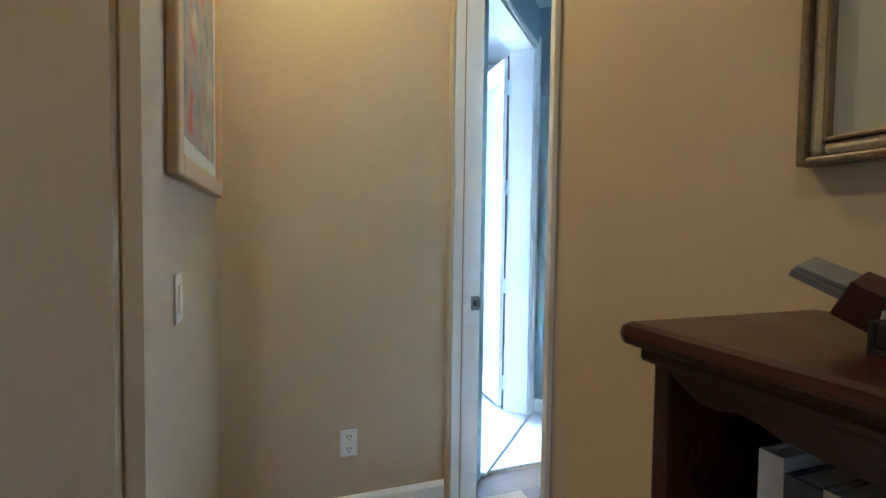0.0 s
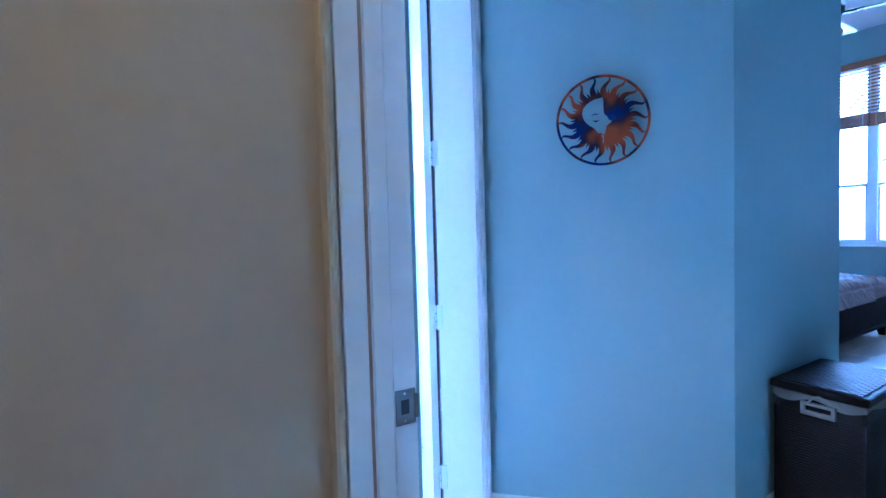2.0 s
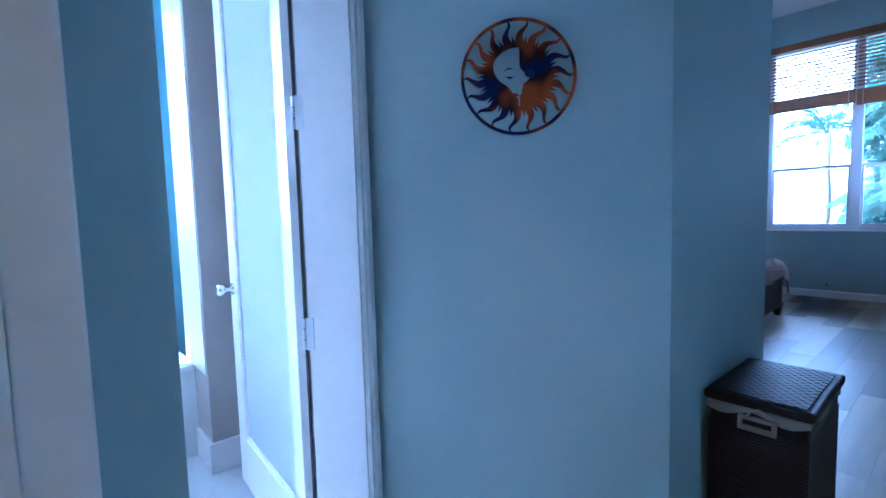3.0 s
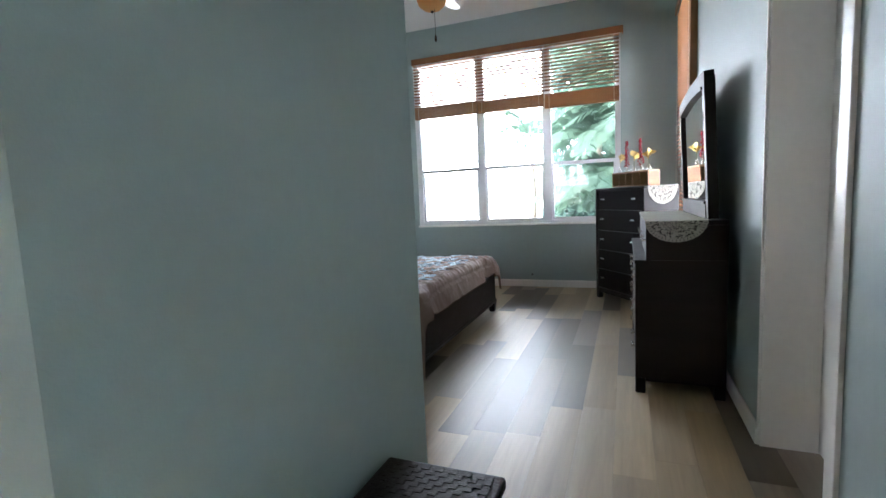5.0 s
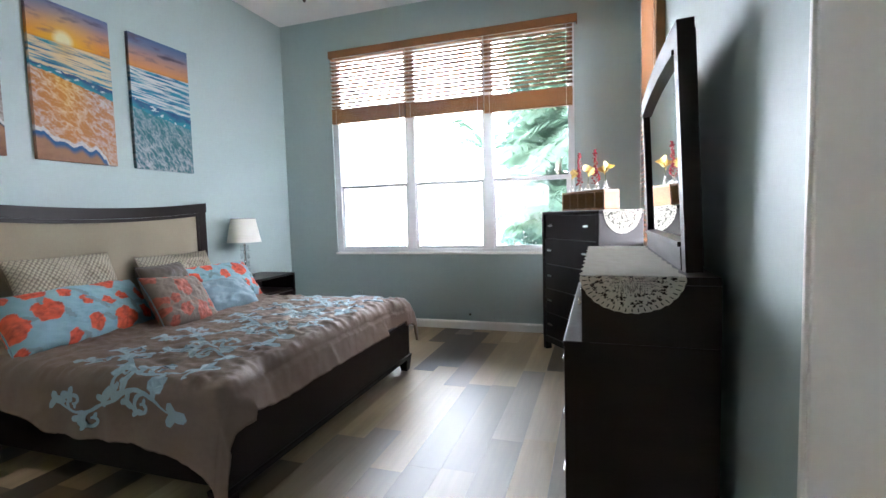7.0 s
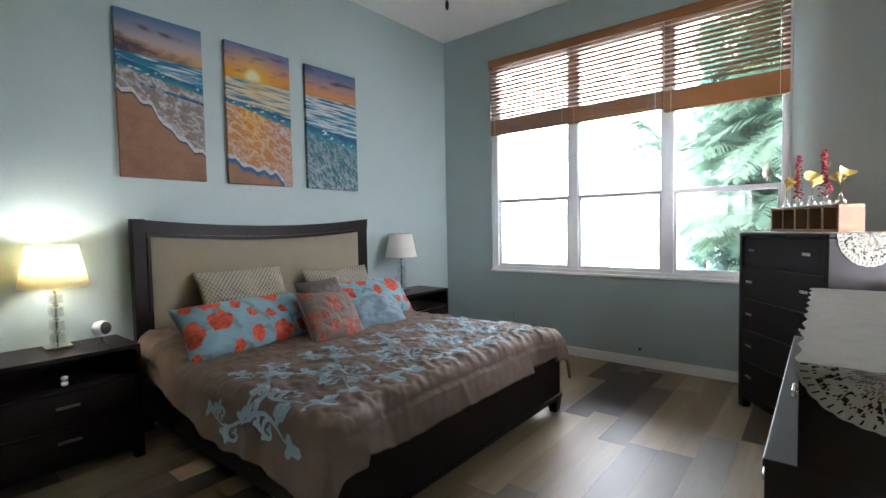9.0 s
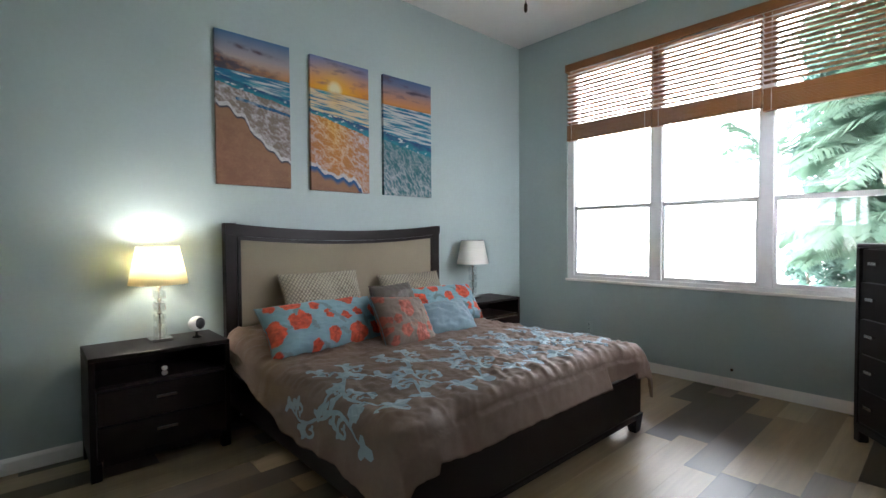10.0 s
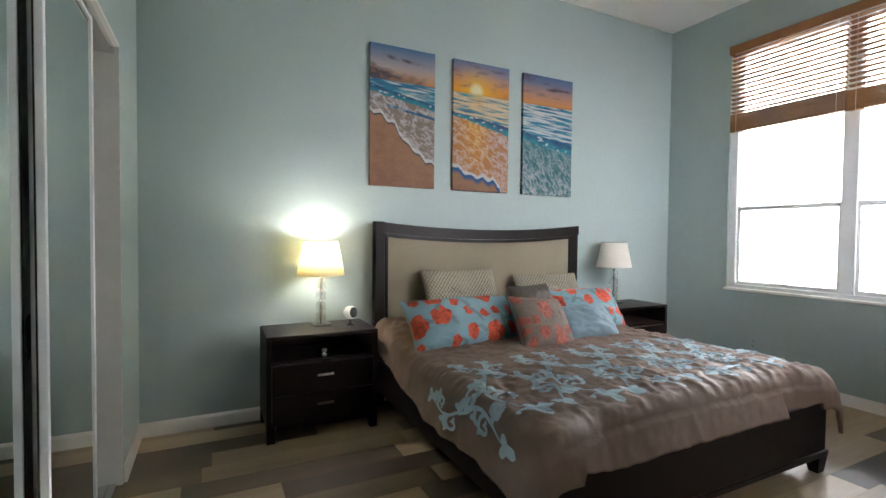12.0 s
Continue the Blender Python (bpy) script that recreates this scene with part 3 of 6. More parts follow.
# ---- windows ----
def slider_window(name, label, m, w, z0, z1, posts, rail, depth=0.09):
    """Metal window in local axes: x along the wall, y outward. posts: the x of the uprights; rail: the height of the meeting rail."""
    win = thing(name, label, "window", m @ pose(0, 0, z0), kind="structure")
    fr = boxes((0, 0.02, z0, 0.075, 0.11, z1), (w - 0.065, 0.02, z0, w, 0.11, z1), (0.075, 0.02, z0, w - 0.065, 0.11, z0 + 0.04), (0.075, 0.02, z1 - 0.05, w - 0.065, 0.11, z1), bevel=0.003, m=m)
    part("window_frame", fr, ALU, win, local=False)
    part("window_sill", boxes((-0.01, -0.018, z0 - 0.022, w + 0.01, 0.02, z0 + 0.004), bevel=0.004, m=m), TRIM, win, local=False)
    xs = [0.075] + [q for p in posts for q in (p - 0.055, p + 0.055)] + [w - 0.065]
    for p in posts:
        part("mullion", boxes((p - 0.055, 0.03, z0 + 0.04, p + 0.055, 0.11, z1 - 0.05), bevel=0.004, m=m), ALU, win, local=False)
    for a, b in zip(xs[::2], xs[1::2]):
        part("meeting_rail", boxes((a, 0.045, rail - 0.022, b, 0.10, rail + 0.022), bevel=0.004, m=m), ALU, win, local=False)
        part("lower_sash", boxes((a, 0.05, z0 + 0.04, a + 0.022, 0.085, rail - 0.022), (b - 0.022, 0.05, z0 + 0.04, b, 0.085, rail - 0.022), (a + 0.022, 0.05, z0 + 0.04, b - 0.022, 0.085, z0 + 0.075), bevel=0.002, m=m), ALU, win, local=False)
        for c, d, y in ((z0 + 0.075, rail - 0.02, 0.066), (rail + 0.02, z1 - 0.05, 0.085)):
            ob = part("pane", boxes((a, y, c, b, y + 0.004, d), m=m), GLASS, win, local=False)
            ob.visible_shadow = False
    return win


slider_window("window_1", "wide white metal window with three bays and blinds half raised", pose(WX0, NORTH, 0), WX1 - WX0, WZ0, WZ1, [0.997, 1.922], 1.678)
slider_window("window_2", "white metal window beside the corner chest", pose(EAST, EY1, 0, 0, 0, -90), EY1 - EY0, EZ0, EZ1, [], 1.90)
slider_window("window_3", "bright bathroom window above the bathtub", pose(-4.08, BY0, 0, 0, 0, 90), BY1 - BY0, BZ0, BZ1, [], 1.85)

# ---- blinds ----
def blind(name, label, m, w, z_top, z_low, stack, pitch=0.043, tilt=-14, group="wooden window blinds"):
    """A wooden slat blind hung at z_top, drawn up to z_low; stack: height of the bundled slats at its foot."""
    b = thing(name, label, "blind", m @ pose(0, 0, z_top), group)
    n = int((z_top - z_low - stack) / pitch)
    me = None
    for k in range(n):
        z = -0.02 - k * pitch
        if me is None:
            s = boxes((0, -0.024, -0.0015, w, 0.024, 0.0015), bevel=0.001)
            ob = part("slat", s, BLIND, b, m=pose(0, 0, z, tilt))
            me = ob.data
        else:
            ob = new("slat", me)
            ob.parent, ob.matrix_basis = b, pose(0, 0, z, tilt)
    me = None
    for k in range(int(stack / 0.011)):
        at = pose(random.uniform(-0.001, 0.002), random.uniform(-0.003, 0.003), z_low - z_top + 0.022 + k * 0.011)
        if me is None:
            ob = part("slat", boxes((0.001, -0.025, 0, w - 0.001, 0.025, 0.0085)), BLIND, b, m=at)
            me = ob.data
        else:
            ob = new("slat", me)
            ob.parent, ob.matrix_basis = b, at
    part("bottom_rail", boxes((0, -0.028, z_low - z_top, w, 0.028, z_low - z_top + 0.02), bevel=0.004), BLIND, b)
    for x in (0.06, w - 0.06):
        part("ladder_cord", tube([(x, -0.027, 0), (x, -0.027, z_low - z_top)], 0.002, 6), LINEN, b)
    return b


BLY = NORTH - 0.035
for x0, x1, zl, st in ((-3.372, -2.425, 2.435, 0.155), (-2.413, -1.508, 2.430, 0.15), (-1.496, -0.575, 2.395, 0.175)):
    blind("window_blind", "brown wooden slat blind drawn half up over the window", pose(x0, BLY, 0), x1 - x0, 3.21, zl, st)
val = thing("blind_valance", "brown wooden valance along the top of the window", "valance", pose(-3.385, BLY, 3.2))
part("board", boxes((0, -0.045, 0, 2.86, -0.028, 0.085), bevel=0.006), BLIND, val)
part("end_return", boxes((0, -0.028, 0, 0.014, 0.034, 0.085), bevel=0.003), BLIND, val)
part("end_return", boxes((2.846, -0.028, 0, 2.86, 0.034, 0.085), bevel=0.003), BLIND, val)
blind("window_blind", "brown wooden slat blind lowered over the side window", pose(EAST - 0.035, EY1 - 0.02, 0, 0, 0, -90), EY1 - EY0 - 0.0, 3.21, 1.0, 0.03, tilt=14)
val = thing("blind_valance", "brown wooden valance above the side window", "valance", pose(EAST - 0.035, EY1, 3.2, 0, 0, -90))
part("board", boxes((0, -0.045, 0, EY1 - EY0 + 0.03, -0.028, 0.085), bevel=0.006), BLIND, val)
trim = thing("blind_side_trim", "orange-brown wooden side trim of the side window blind", "trim", pose(EAST - 0.01, EY0 - 0.03, EZ0), kind="structure")
part("board", boxes((-0.05, -0.03, 0, 0.009, 0.0, EZ1 - EZ0 + 0.05), bevel=0.004), BLIND, trim)

# ---- bed ----
BC = 4.447       # middle of the bed in y
bed = thing("bed", "king bed with a dark wood frame and cream padded headboard", "bed", pose(-2.95, BC, 0))
HB0, HB1 = 3.397, 5.497
def head_curve(y):
    k = (y - BC) / 1.05
    return 1.43 + 0.055 * k * k
for y0, y1 in ((HB0, HB0 + 0.085), (HB1 - 0.085, HB1)):
    part("headboard_post", boxes((-4.06, y0, 0, -3.985, y1, head_curve(y0)), bevel=0.008), ESPRESSO, bed, local=False)
def strip(x0, x1, low, high, y0, y1, n=24):
    bm = bmesh.new()
    vs = [[bm.verts.new((x, y0 + (y1 - y0) * k / n, f(y0 + (y1 - y0) * k / n))) for x, f in ((x0, low), (x1, low), (x1, high), (x0, high))] for k in range(n + 1)]
    for a, b in zip(vs, vs[1:]):
        for j in range(4):
            bm.faces.new((a[j], a[(j + 1) % 4], b[(j + 1) % 4], b[j]))
    bm.faces.new(vs[0][::-1])
    bm.faces.new(vs[-1])
    bmesh.ops.recalc_face_normals(bm, faces=bm.faces[:])
    return bm
part("headboard_rail", strip(-4.055, -3.975, lambda y: head_curve(y) - 0.085, head_curve, HB0 + 0.002, HB1 - 0.002), ESPRESSO, bed, local=False)
part("headboard_moulding", strip(-4.05, -3.983, lambda y: head_curve(y) - 0.115, lambda y: head_curve(y) - 0.087, HB0 + 0.087, HB1 - 0.087), ESPRESSO, bed, local=False)
for y0 in (HB0 + 0.087, HB1 - 0.112):
    part("headboard_side_moulding", boxes((-4.05, y0, 0.4, -3.983, y0 + 0.025, 1.36), bevel=0.004), ESPRESSO, bed, local=False)
part("headboard_panel", sheet(30, 16, lambda u, v: (-4.0 + 0.022 * min(1, 14 * min(u, 1 - u, v, 1 - v)), HB0 + 0.11 + u * (HB1 - HB0 - 0.22), 0.35 + v * (head_curve(HB0 + 0.11 + u * (HB1 - HB0 - 0.22)) - 0.115 - 0.35))), CREAM, bed, "cream upholstered panel", smooth=True, local=False)
part("headboard_back", boxes((-4.045, HB0 + 0.09, 0.3, -4.01, HB1 - 0.09, 1.33)), ESPRESSO, bed, local=False)
FX = -1.865
part("footboard", boxes((FX - 0.05, 3.40, 0.13, FX, 5.49, 0.40), bevel=0.006), ESPRESSO, bed, local=False)
part("footboard_cap", boxes((FX - 0.065, 3.385, 0.40, FX + 0.012, 5.505, 0.425), bevel=0.006), ESPRESSO, bed, local=False)
part("footboard_base_moulding", boxes((FX - 0.05, 3.39, 0.10, FX + 0.012, 5.50, 0.135), bevel=0.006), ESPRESSO, bed, local=False)
for y in (3.41, 5.455):
    part("side_rail", boxes((-3.98, y, 0.14, FX - 0.05, y + 0.03, 0.38), bevel=0.004), ESPRESSO, bed, local=False)
for y in (3.385, 5.405):
    bm = bmesh.new()
    lo = [bm.verts.new((FX - 0.065 + 0.012 + a * 0.05, y + 0.015 + b * 0.065, 0)) for a, b in ((0, 0), (1, 0), (1, 1), (0, 1))]
    hi = [bm.verts.new((FX - 0.085 + a * 0.095, y + b * 0.10, 0.13)) for a, b in ((0, 0), (1, 0), (1, 1), (0, 1))]
    for k in range(4):
        bm.faces.new((lo[k], lo[(k + 1) % 4], hi[(k + 1) % 4], hi[k]))
    bm.faces.new(lo[::-1])
    bm.faces.new(hi)
    part("leg", bm, ESPRESSO, bed, local=False)
part("slat_deck", boxes((-3.97, 3.44, 0.2, FX - 0.05, 5.455, 0.25)), ESPRESSO, bed, local=False)
mat = thing("mattress", "white king mattress on the bed frame", "mattress", pose(-2.95, BC, 0.25))
part("core", boxes((-3.965, 3.46, 0.25, -1.95, 5.435, 0.53), bevel=0.05), LINEN, mat, smooth=True, local=False)

HALF = 1.085
def duvet_point(u, v):
    """u from head to foot, v across; the cloth runs over the edges and hangs."""
    x = -3.90 + u * 2.20
    s = (v - 0.5) * 2 * 1.41
    hang = 0.10 + 0.17 * min(max((u - 0.03) / 0.45, 0), 1) + 0.08 * (s < 0) * min(max((u - 0.72) / 0.2, 0), 1) ** 2
    top = 0.585 + 0.035 * math.cos(s * 1.2)
    foot = min(max((x + 2.7) / 0.7, 0), 1)
    flank = min(max((abs(s) - 0.55) / 0.5, 0), 1)
    crease = 0.011 * (1 - abs(wob(s * 6 + x * 2.2, x * 1.6 - s * 0.8, 40))) ** 4 * foot + 0.009 * (1 - abs(wob(s * 13 + x * 5, x * 2.4 - s, 52, 2))) ** 4 * (0.25 + 0.75 * foot) + 0.012 * (1 - abs(wob(x * 6 - s, s * 1.5 + x, 47))) ** 4 * flank
    bumps = 0.013 * wob(x * 2.6, s * 2.6, 1) + 0.011 * (1 - abs(wob(x * 4 + s * 2, s * 5 - x, 2))) ** 5 + 0.005 * (1 - abs(wob(x * 9 - s * 4, s * 7 + x * 3, 21))) ** 5 + crease
    if u < 0.3:
        top += 0.10 * (1 - u / 0.3) * (1 + 0.3 * wob(x * 5, s * 5, 12))
    side = abs(s)
    drop = 0.0
    yy = s
    r = 0.09
    if side > HALF - r:
        d = side - (HALF - r)
        if d < r * 1.57:
            drop, out = r * (1 - math.cos(d / r)), HALF - r + r * math.sin(d / r)
        else:
            drop, out = r + (d - r * 1.57) / (1.41 - HALF + r - r * 1.57) * max(hang - r, 0.0), HALF + (0.010 * math.sin(x * 7 + 2) + 0.006 * math.sin(x * 23 + 2 * math.sin(x * 5))) * min(1, (d - r * 1.57) * 6) + (d - r * 1.57) * 0.12
        yy = math.copysign(out, s)
    edge = 0.08
    xf = FX - 0.03 + 0.062 * min(max((side - 0.72) / 0.2, 0), 1)
    if x > xf - edge:
        d = x - (xf - edge)
        if d < edge * 1.57:
            drop = drop * (1 if s < 0 else 0.6) + edge * (1 - math.cos(d / edge))
            x = xf - edge + edge * math.sin(d / edge)
        else:
            extra = d - edge * 1.57
            drop = drop * (1 if s < 0 else 0.6) + edge + extra * (0.9 + 0.5 * (side > 0.9))
            x = xf + 0.012 + extra * (0.35 if s < 0.6 else 0.06)
    z = top + bumps * (1 - 0.6 * min(1, drop * 9)) - drop + 0.006 * wob(x * 2, yy * 6, 7) * min(1, drop * 8)
    return Vector((x, BC + yy, z))


duvet = thing("duvet", "rumpled taupe duvet embroidered with pale blue vines", "duvet", pose(-2.9, BC, 0.56))
bm = sheet(190, 210, duvet_point)
ob = part("cloth", bm, DUVET, duvet, smooth=True, local=False)
mod = ob.modifiers.new("thickness", "SOLIDIFY")
mod.thickness, mod.offset = 0.02, -1


def vine_bm():
    """Embroidered ribbons, curls and leaves laid on the cloth."""
    bm = bmesh.new()
    rnd = random.Random(5)
    def lay(u, v):
        p = duvet_point(u, v)
        e = 0.004
        n = (duvet_point(u + e, v) - duvet_point(u - e, v)).cross(duvet_point(u, v + e) - duvet_point(u, v - e)).normalized()
        if n.z < 0:
            n = -n
        return p + n * 0.006
    def ribbon(pts, w):
        prev = None
        for k, (a, b) in enumerate(pts):
            c, d = pts[max(k - 1, 0)], pts[min(k + 1, len(pts) - 1)]
            tx, ty = (d[0] - c[0]) * 2.2, (d[1] - c[1]) * 2.72
            q = math.hypot(tx, ty) or 1
            nx, ny = -ty / q, tx / q
            taper = w * (0.45 + 0.55 * math.sin(math.pi * min(1, 0.15 + k / len(pts) * 0.85)))
            row = [bm.verts.new(lay(a + sgn * nx * taper / 2.2, b + sgn * ny * taper / 2.72)) for sgn in (-1, 1)]
            if prev:
                bm.faces.new((prev[0], prev[1], row[1], row[0]))
            prev = row
    def at(p, q):
        """p metres across from the bed's middle, q metres from the band's upper edge to the foot."""
        return 0.490 + q * 0.92 / 2.2, 0.5 + p / 2.82
    def blossom(p, q, ang, size, lobes=3):
        n = 6 * lobes
        c = bm.verts.new(lay(*at(p, q)))
        ring = []
        for k in range(n):
            th = 2 * math.pi * k / n
            r = size * (0.70 + 0.30 * math.cos(lobes * th)) * (1 + 0.22 * math.cos(th))
            ring.append(bm.verts.new(lay(*at(p + r * math.cos(th + ang), q + r * math.sin(th + ang)))))
        for k in range(n):
            bm.faces.new((c, ring[k], ring[(k + 1) % n]))
    def scroll(p, q, ang, size, turn):
        """A curl that leaves the stem at p, q and winds up into a spiral."""
        cx, cy = p - size * math.cos(ang), q - size * math.sin(ang)
        pts = []
        for k in range(24):
            th = ang + turn * k * 0.26
            r = size * (1 - k / 30)
            pts.append(at(cx + r * math.cos(th), cy + r * math.sin(th)))
        ribbon(pts, 0.0115)
        th = ang + turn * 23 * 0.26
        blossom(cx + size * 0.25 * math.cos(th), cy + size * 0.25 * math.sin(th), th, size * 0.42)
    for col in range(11):
        p0 = -1.17 + col * 0.212
        m = 1 if col % 2 else -1
        stem = lambda q: p0 + m * 0.075 * math.sin(q * 8.2)
        ribbon([at(stem(q), q) for q in [0.03 + 0.022 * k for k in range(35)]], 0.010)
        for q, side, size in ((0.16, -1, 0.058), (0.30, 1, 0.066), (0.46, -1, 0.070), (0.62, 1, 0.064)):
            size *= rnd.uniform(0.92, 1.08)
            sd = side * m
            scroll(stem(q), q, 0.0 if sd < 0 else math.pi, size, 1.0 if sd > 0 else -1.0)
            blossom(stem(q) + sd * (size * 1.55), q - 0.045, rnd.uniform(0, 6.28), rnd.uniform(0.040, 0.056))
            blossom(stem(q + 0.05) - sd * 0.035, q + 0.055, 1.57 + sd * 0.8, rnd.uniform(0.046, 0.064))
        blossom(stem(0.03), 0.02, 1.57, 0.066)
        blossom(stem(0.80), 0.81, 1.57, 0.105 if col % 2 else 0.075, 4 if col % 2 else 3)
    bmesh.ops.recalc_face_normals(bm, faces=bm.faces[:])
    return bm


part("embroidered_vine", vine_bm(), VINE, duvet, "pale blue scrolling vine embroidery", local=False)


# ---- pillows ----
def pillow(name, label, m, w, h, t, mat, colour=None, category="pillow", rumple=0.022, n=40):
    """A soft cushion: x its width, z its height, y its thickness; it stands on z = 0."""
    ob = thing(name, label, category, m)
    seed = (w * 13 + m.translation.y * 7) % 10
    def place(side):
        def f(u, v):
            a, b = u * 2 - 1, v * 2 - 1
            puff = (1 - abs(a) ** 3.0) ** 0.5 * (1 - abs(b) ** 3.0) ** 0.5
            pinch = 1 - 0.06 * (1 - abs(b) ** 2) * abs(a) ** 3
            pz = 1 - 0.06 * (1 - abs(a) ** 2) * abs(b) ** 3
            d = rumple * wob(a * 2.2, b * 2.2, seed + side) * puff
            return Vector((a * w / 2 * pinch, side * (t / 2 * puff + d), h / 2 + b * h / 2 * pz))
        return f
    bm = sheet(n, n, place(-1), colour)
    if colour is None:
        sheet(n, n, place(1), bm=bm)
    else:
        layer = bm.loops.layers.float_color["print"]
        f = place(1)
        vs = [[bm.verts.new(f(i / n, j / n)) for j in range(n + 1)] for i in range(n + 1)]
        for i in range(n):
            for j in range(n):
                q = bm.faces.new((vs[i][j], vs[i][j + 1], vs[i + 1][j + 1], vs[i + 1][j]))
                for lo in q.loops:
                    lo[layer] = (*colour(i / n, j / n), 1)
    bmesh.ops.remove_doubles(bm, verts=bm.verts[:], dist=0.0004)
    bmesh.ops.recalc_face_normals(bm, faces=bm.faces[:])
    part("cover", bm, mat, ob, smooth=True)
    edge = [place(1)(*p) for p in [(k / 20, 0) for k in range(21)] + [(1, k / 20) for k in range(1, 21)] + [(1 - k / 20, 1) for k in range(1, 21)] + [(0, 1 - k / 20) for k in range(1, 21)]]
    part("piping", tube(edge, 0.005, 6), SKYBLUE if mat is FLORAL and colour is not lattice else (UMBER if mat is UMBER else CANVAS), ob)
    return ob


def lattice(u, v):
    a, b = (u * 22 + v * 13) % 1, (u * 22 - v * 13) % 1
    d = min(a, 1 - a, b, 1 - b)
    return blend((0.40, 0.36, 0.275), (0.16, 0.135, 0.10), (0.20 - d) * 9)


def flowers(seed, ground, petal, leaf_c, wide):
    rnd = random.Random(seed)
    spots = []
    for k in range(200):
        p = (rnd.uniform(0, wide), rnd.uniform(0, 1), rnd.choice((0.10, 0.13, 0.20, 0.22)), rnd.uniform(0, 6.28))
        if all(math.hypot(p[0] - q[0], p[1] - q[1]) > 0.08 + p[2] + q[2] * 0.6 for q in spots):
            spots.append(p)
    def f(u, v):
        x, y = u * wide, v
        c = blend(ground, tuple(g * 0.82 for g in ground), 0.5 + 0.8 * wob(x * 2, y * 2, seed))
        for px, py, r, a in spots:
            d, th = math.hypot(x - px, y - py), math.atan2(y - py, x - px)
            edge = r * (0.90 + 0.07 * math.cos(5 * th + a) + 0.14 * wob(x * 6, y * 6, seed + 3))
            stem = abs((x - px) * math.sin(a) - (y - py) * math.cos(a) + 0.05 * math.sin(d * 14))
            along = (x - px) * math.cos(a) + (y - py) * math.sin(a)
            if d < edge:
                c = blend(petal, tuple(g * 0.45 for g in petal), 0.45 + 0.9 * wob(x * 11, y * 11, seed + 9) + 0.25 * math.cos(5 * th + a + d * 30) - d)
            elif 0 < along < 0.32 and stem < 0.02 + 0.035 * math.sin(min(max((along - 0.14) / 0.15, 0), 1) * math.pi):
                c = leaf_c
        return c
    return f


CORAL = flowers(3, (0.19, 0.33, 0.39), (0.62, 0.085, 0.035), (0.14, 0.21, 0.23), 2.2)
CORAL2 = flowers(8, (0.19, 0.33, 0.39), (0.58, 0.075, 0.03), (0.12, 0.19, 0.20), 2.0)
RUST = flowers(12, (0.16, 0.122, 0.10), (0.33, 0.085, 0.055), (0.19, 0.115, 0.085), 1.3)
GP = "pillows on the bed"
def lay_pillow(x, y, z, lean, yaw, roll=0):
    return pose(x, y, z, 0, 0, 90 + yaw) @ pose(0, 0, 0, lean, 0, 0) @ pose(0, 0, 0, 0, roll, 0)
tagged(pillow("pillow", "cream pillow with a brown lattice print against the headboard", lay_pillow(-3.72, 4.10, 0.66, -24, 0), 0.70, 0.47, 0.17, FLORAL, lattice, n=90), group=GP)
tagged(pillow("pillow", "cream lattice-print pillow beside the far floral pillow", lay_pillow(-3.72, 5.02, 0.65, -26, 0), 0.72, 0.42, 0.17, FLORAL, lattice, n=90), group=GP)
tagged(pillow("pillow", "long pale blue pillow printed with coral flowers", lay_pillow(-3.27, 3.90, 0.575, -40, 3), 0.92, 0.42, 0.27, FLORAL, CORAL, n=110), group=GP)
tagged(pillow("pillow", "pale blue pillow with coral flowers lying behind the others", lay_pillow(-3.36, 5.06, 0.60, -36, -3), 0.82, 0.39, 0.24, FLORAL, CORAL2, n=110), group=GP)
tagged(pillow("pillow", "plain dark taupe cushion behind the flowered one", lay_pillow(-3.20, 4.44, 0.66, -26, 8), 0.42, 0.38, 0.17, UMBER), group=GP)
tagged(pillow("pillow", "square brown cushion with faded coral flowers in front", lay_pillow(-3.00, 4.36, 0.585, -38, 4, 7), 0.46, 0.42, 0.20, FLORAL, RUST, n=80), group=GP)
tagged(pillow("pillow", "small plain pale blue cushion propped on the flowered pillow", lay_pillow(-3.08, 4.84, 0.585, -44, -6), 0.52, 0.32, 0.20, SKYBLUE), group=GP)


# ---- nightstands ----
def bar_handle(parent, x, y, z, length, m=None, name="handle"):
    """A flat metal pull whose front looks along +x."""
    bm = boxes((x, y - length / 2, z - 0.007, x + 0.020, y - length / 2 + 0.012, z + 0.007), (x, y + length / 2 - 0.012, z - 0.007, x + 0.020, y + length / 2, z + 0.007), (x + 0.014, y - length / 2, z - 0.009, x + 0.024, y + length / 2, z + 0.009), bevel=0.002)
    return part(name, bm, CHROME, parent, "brushed nickel bar handle")


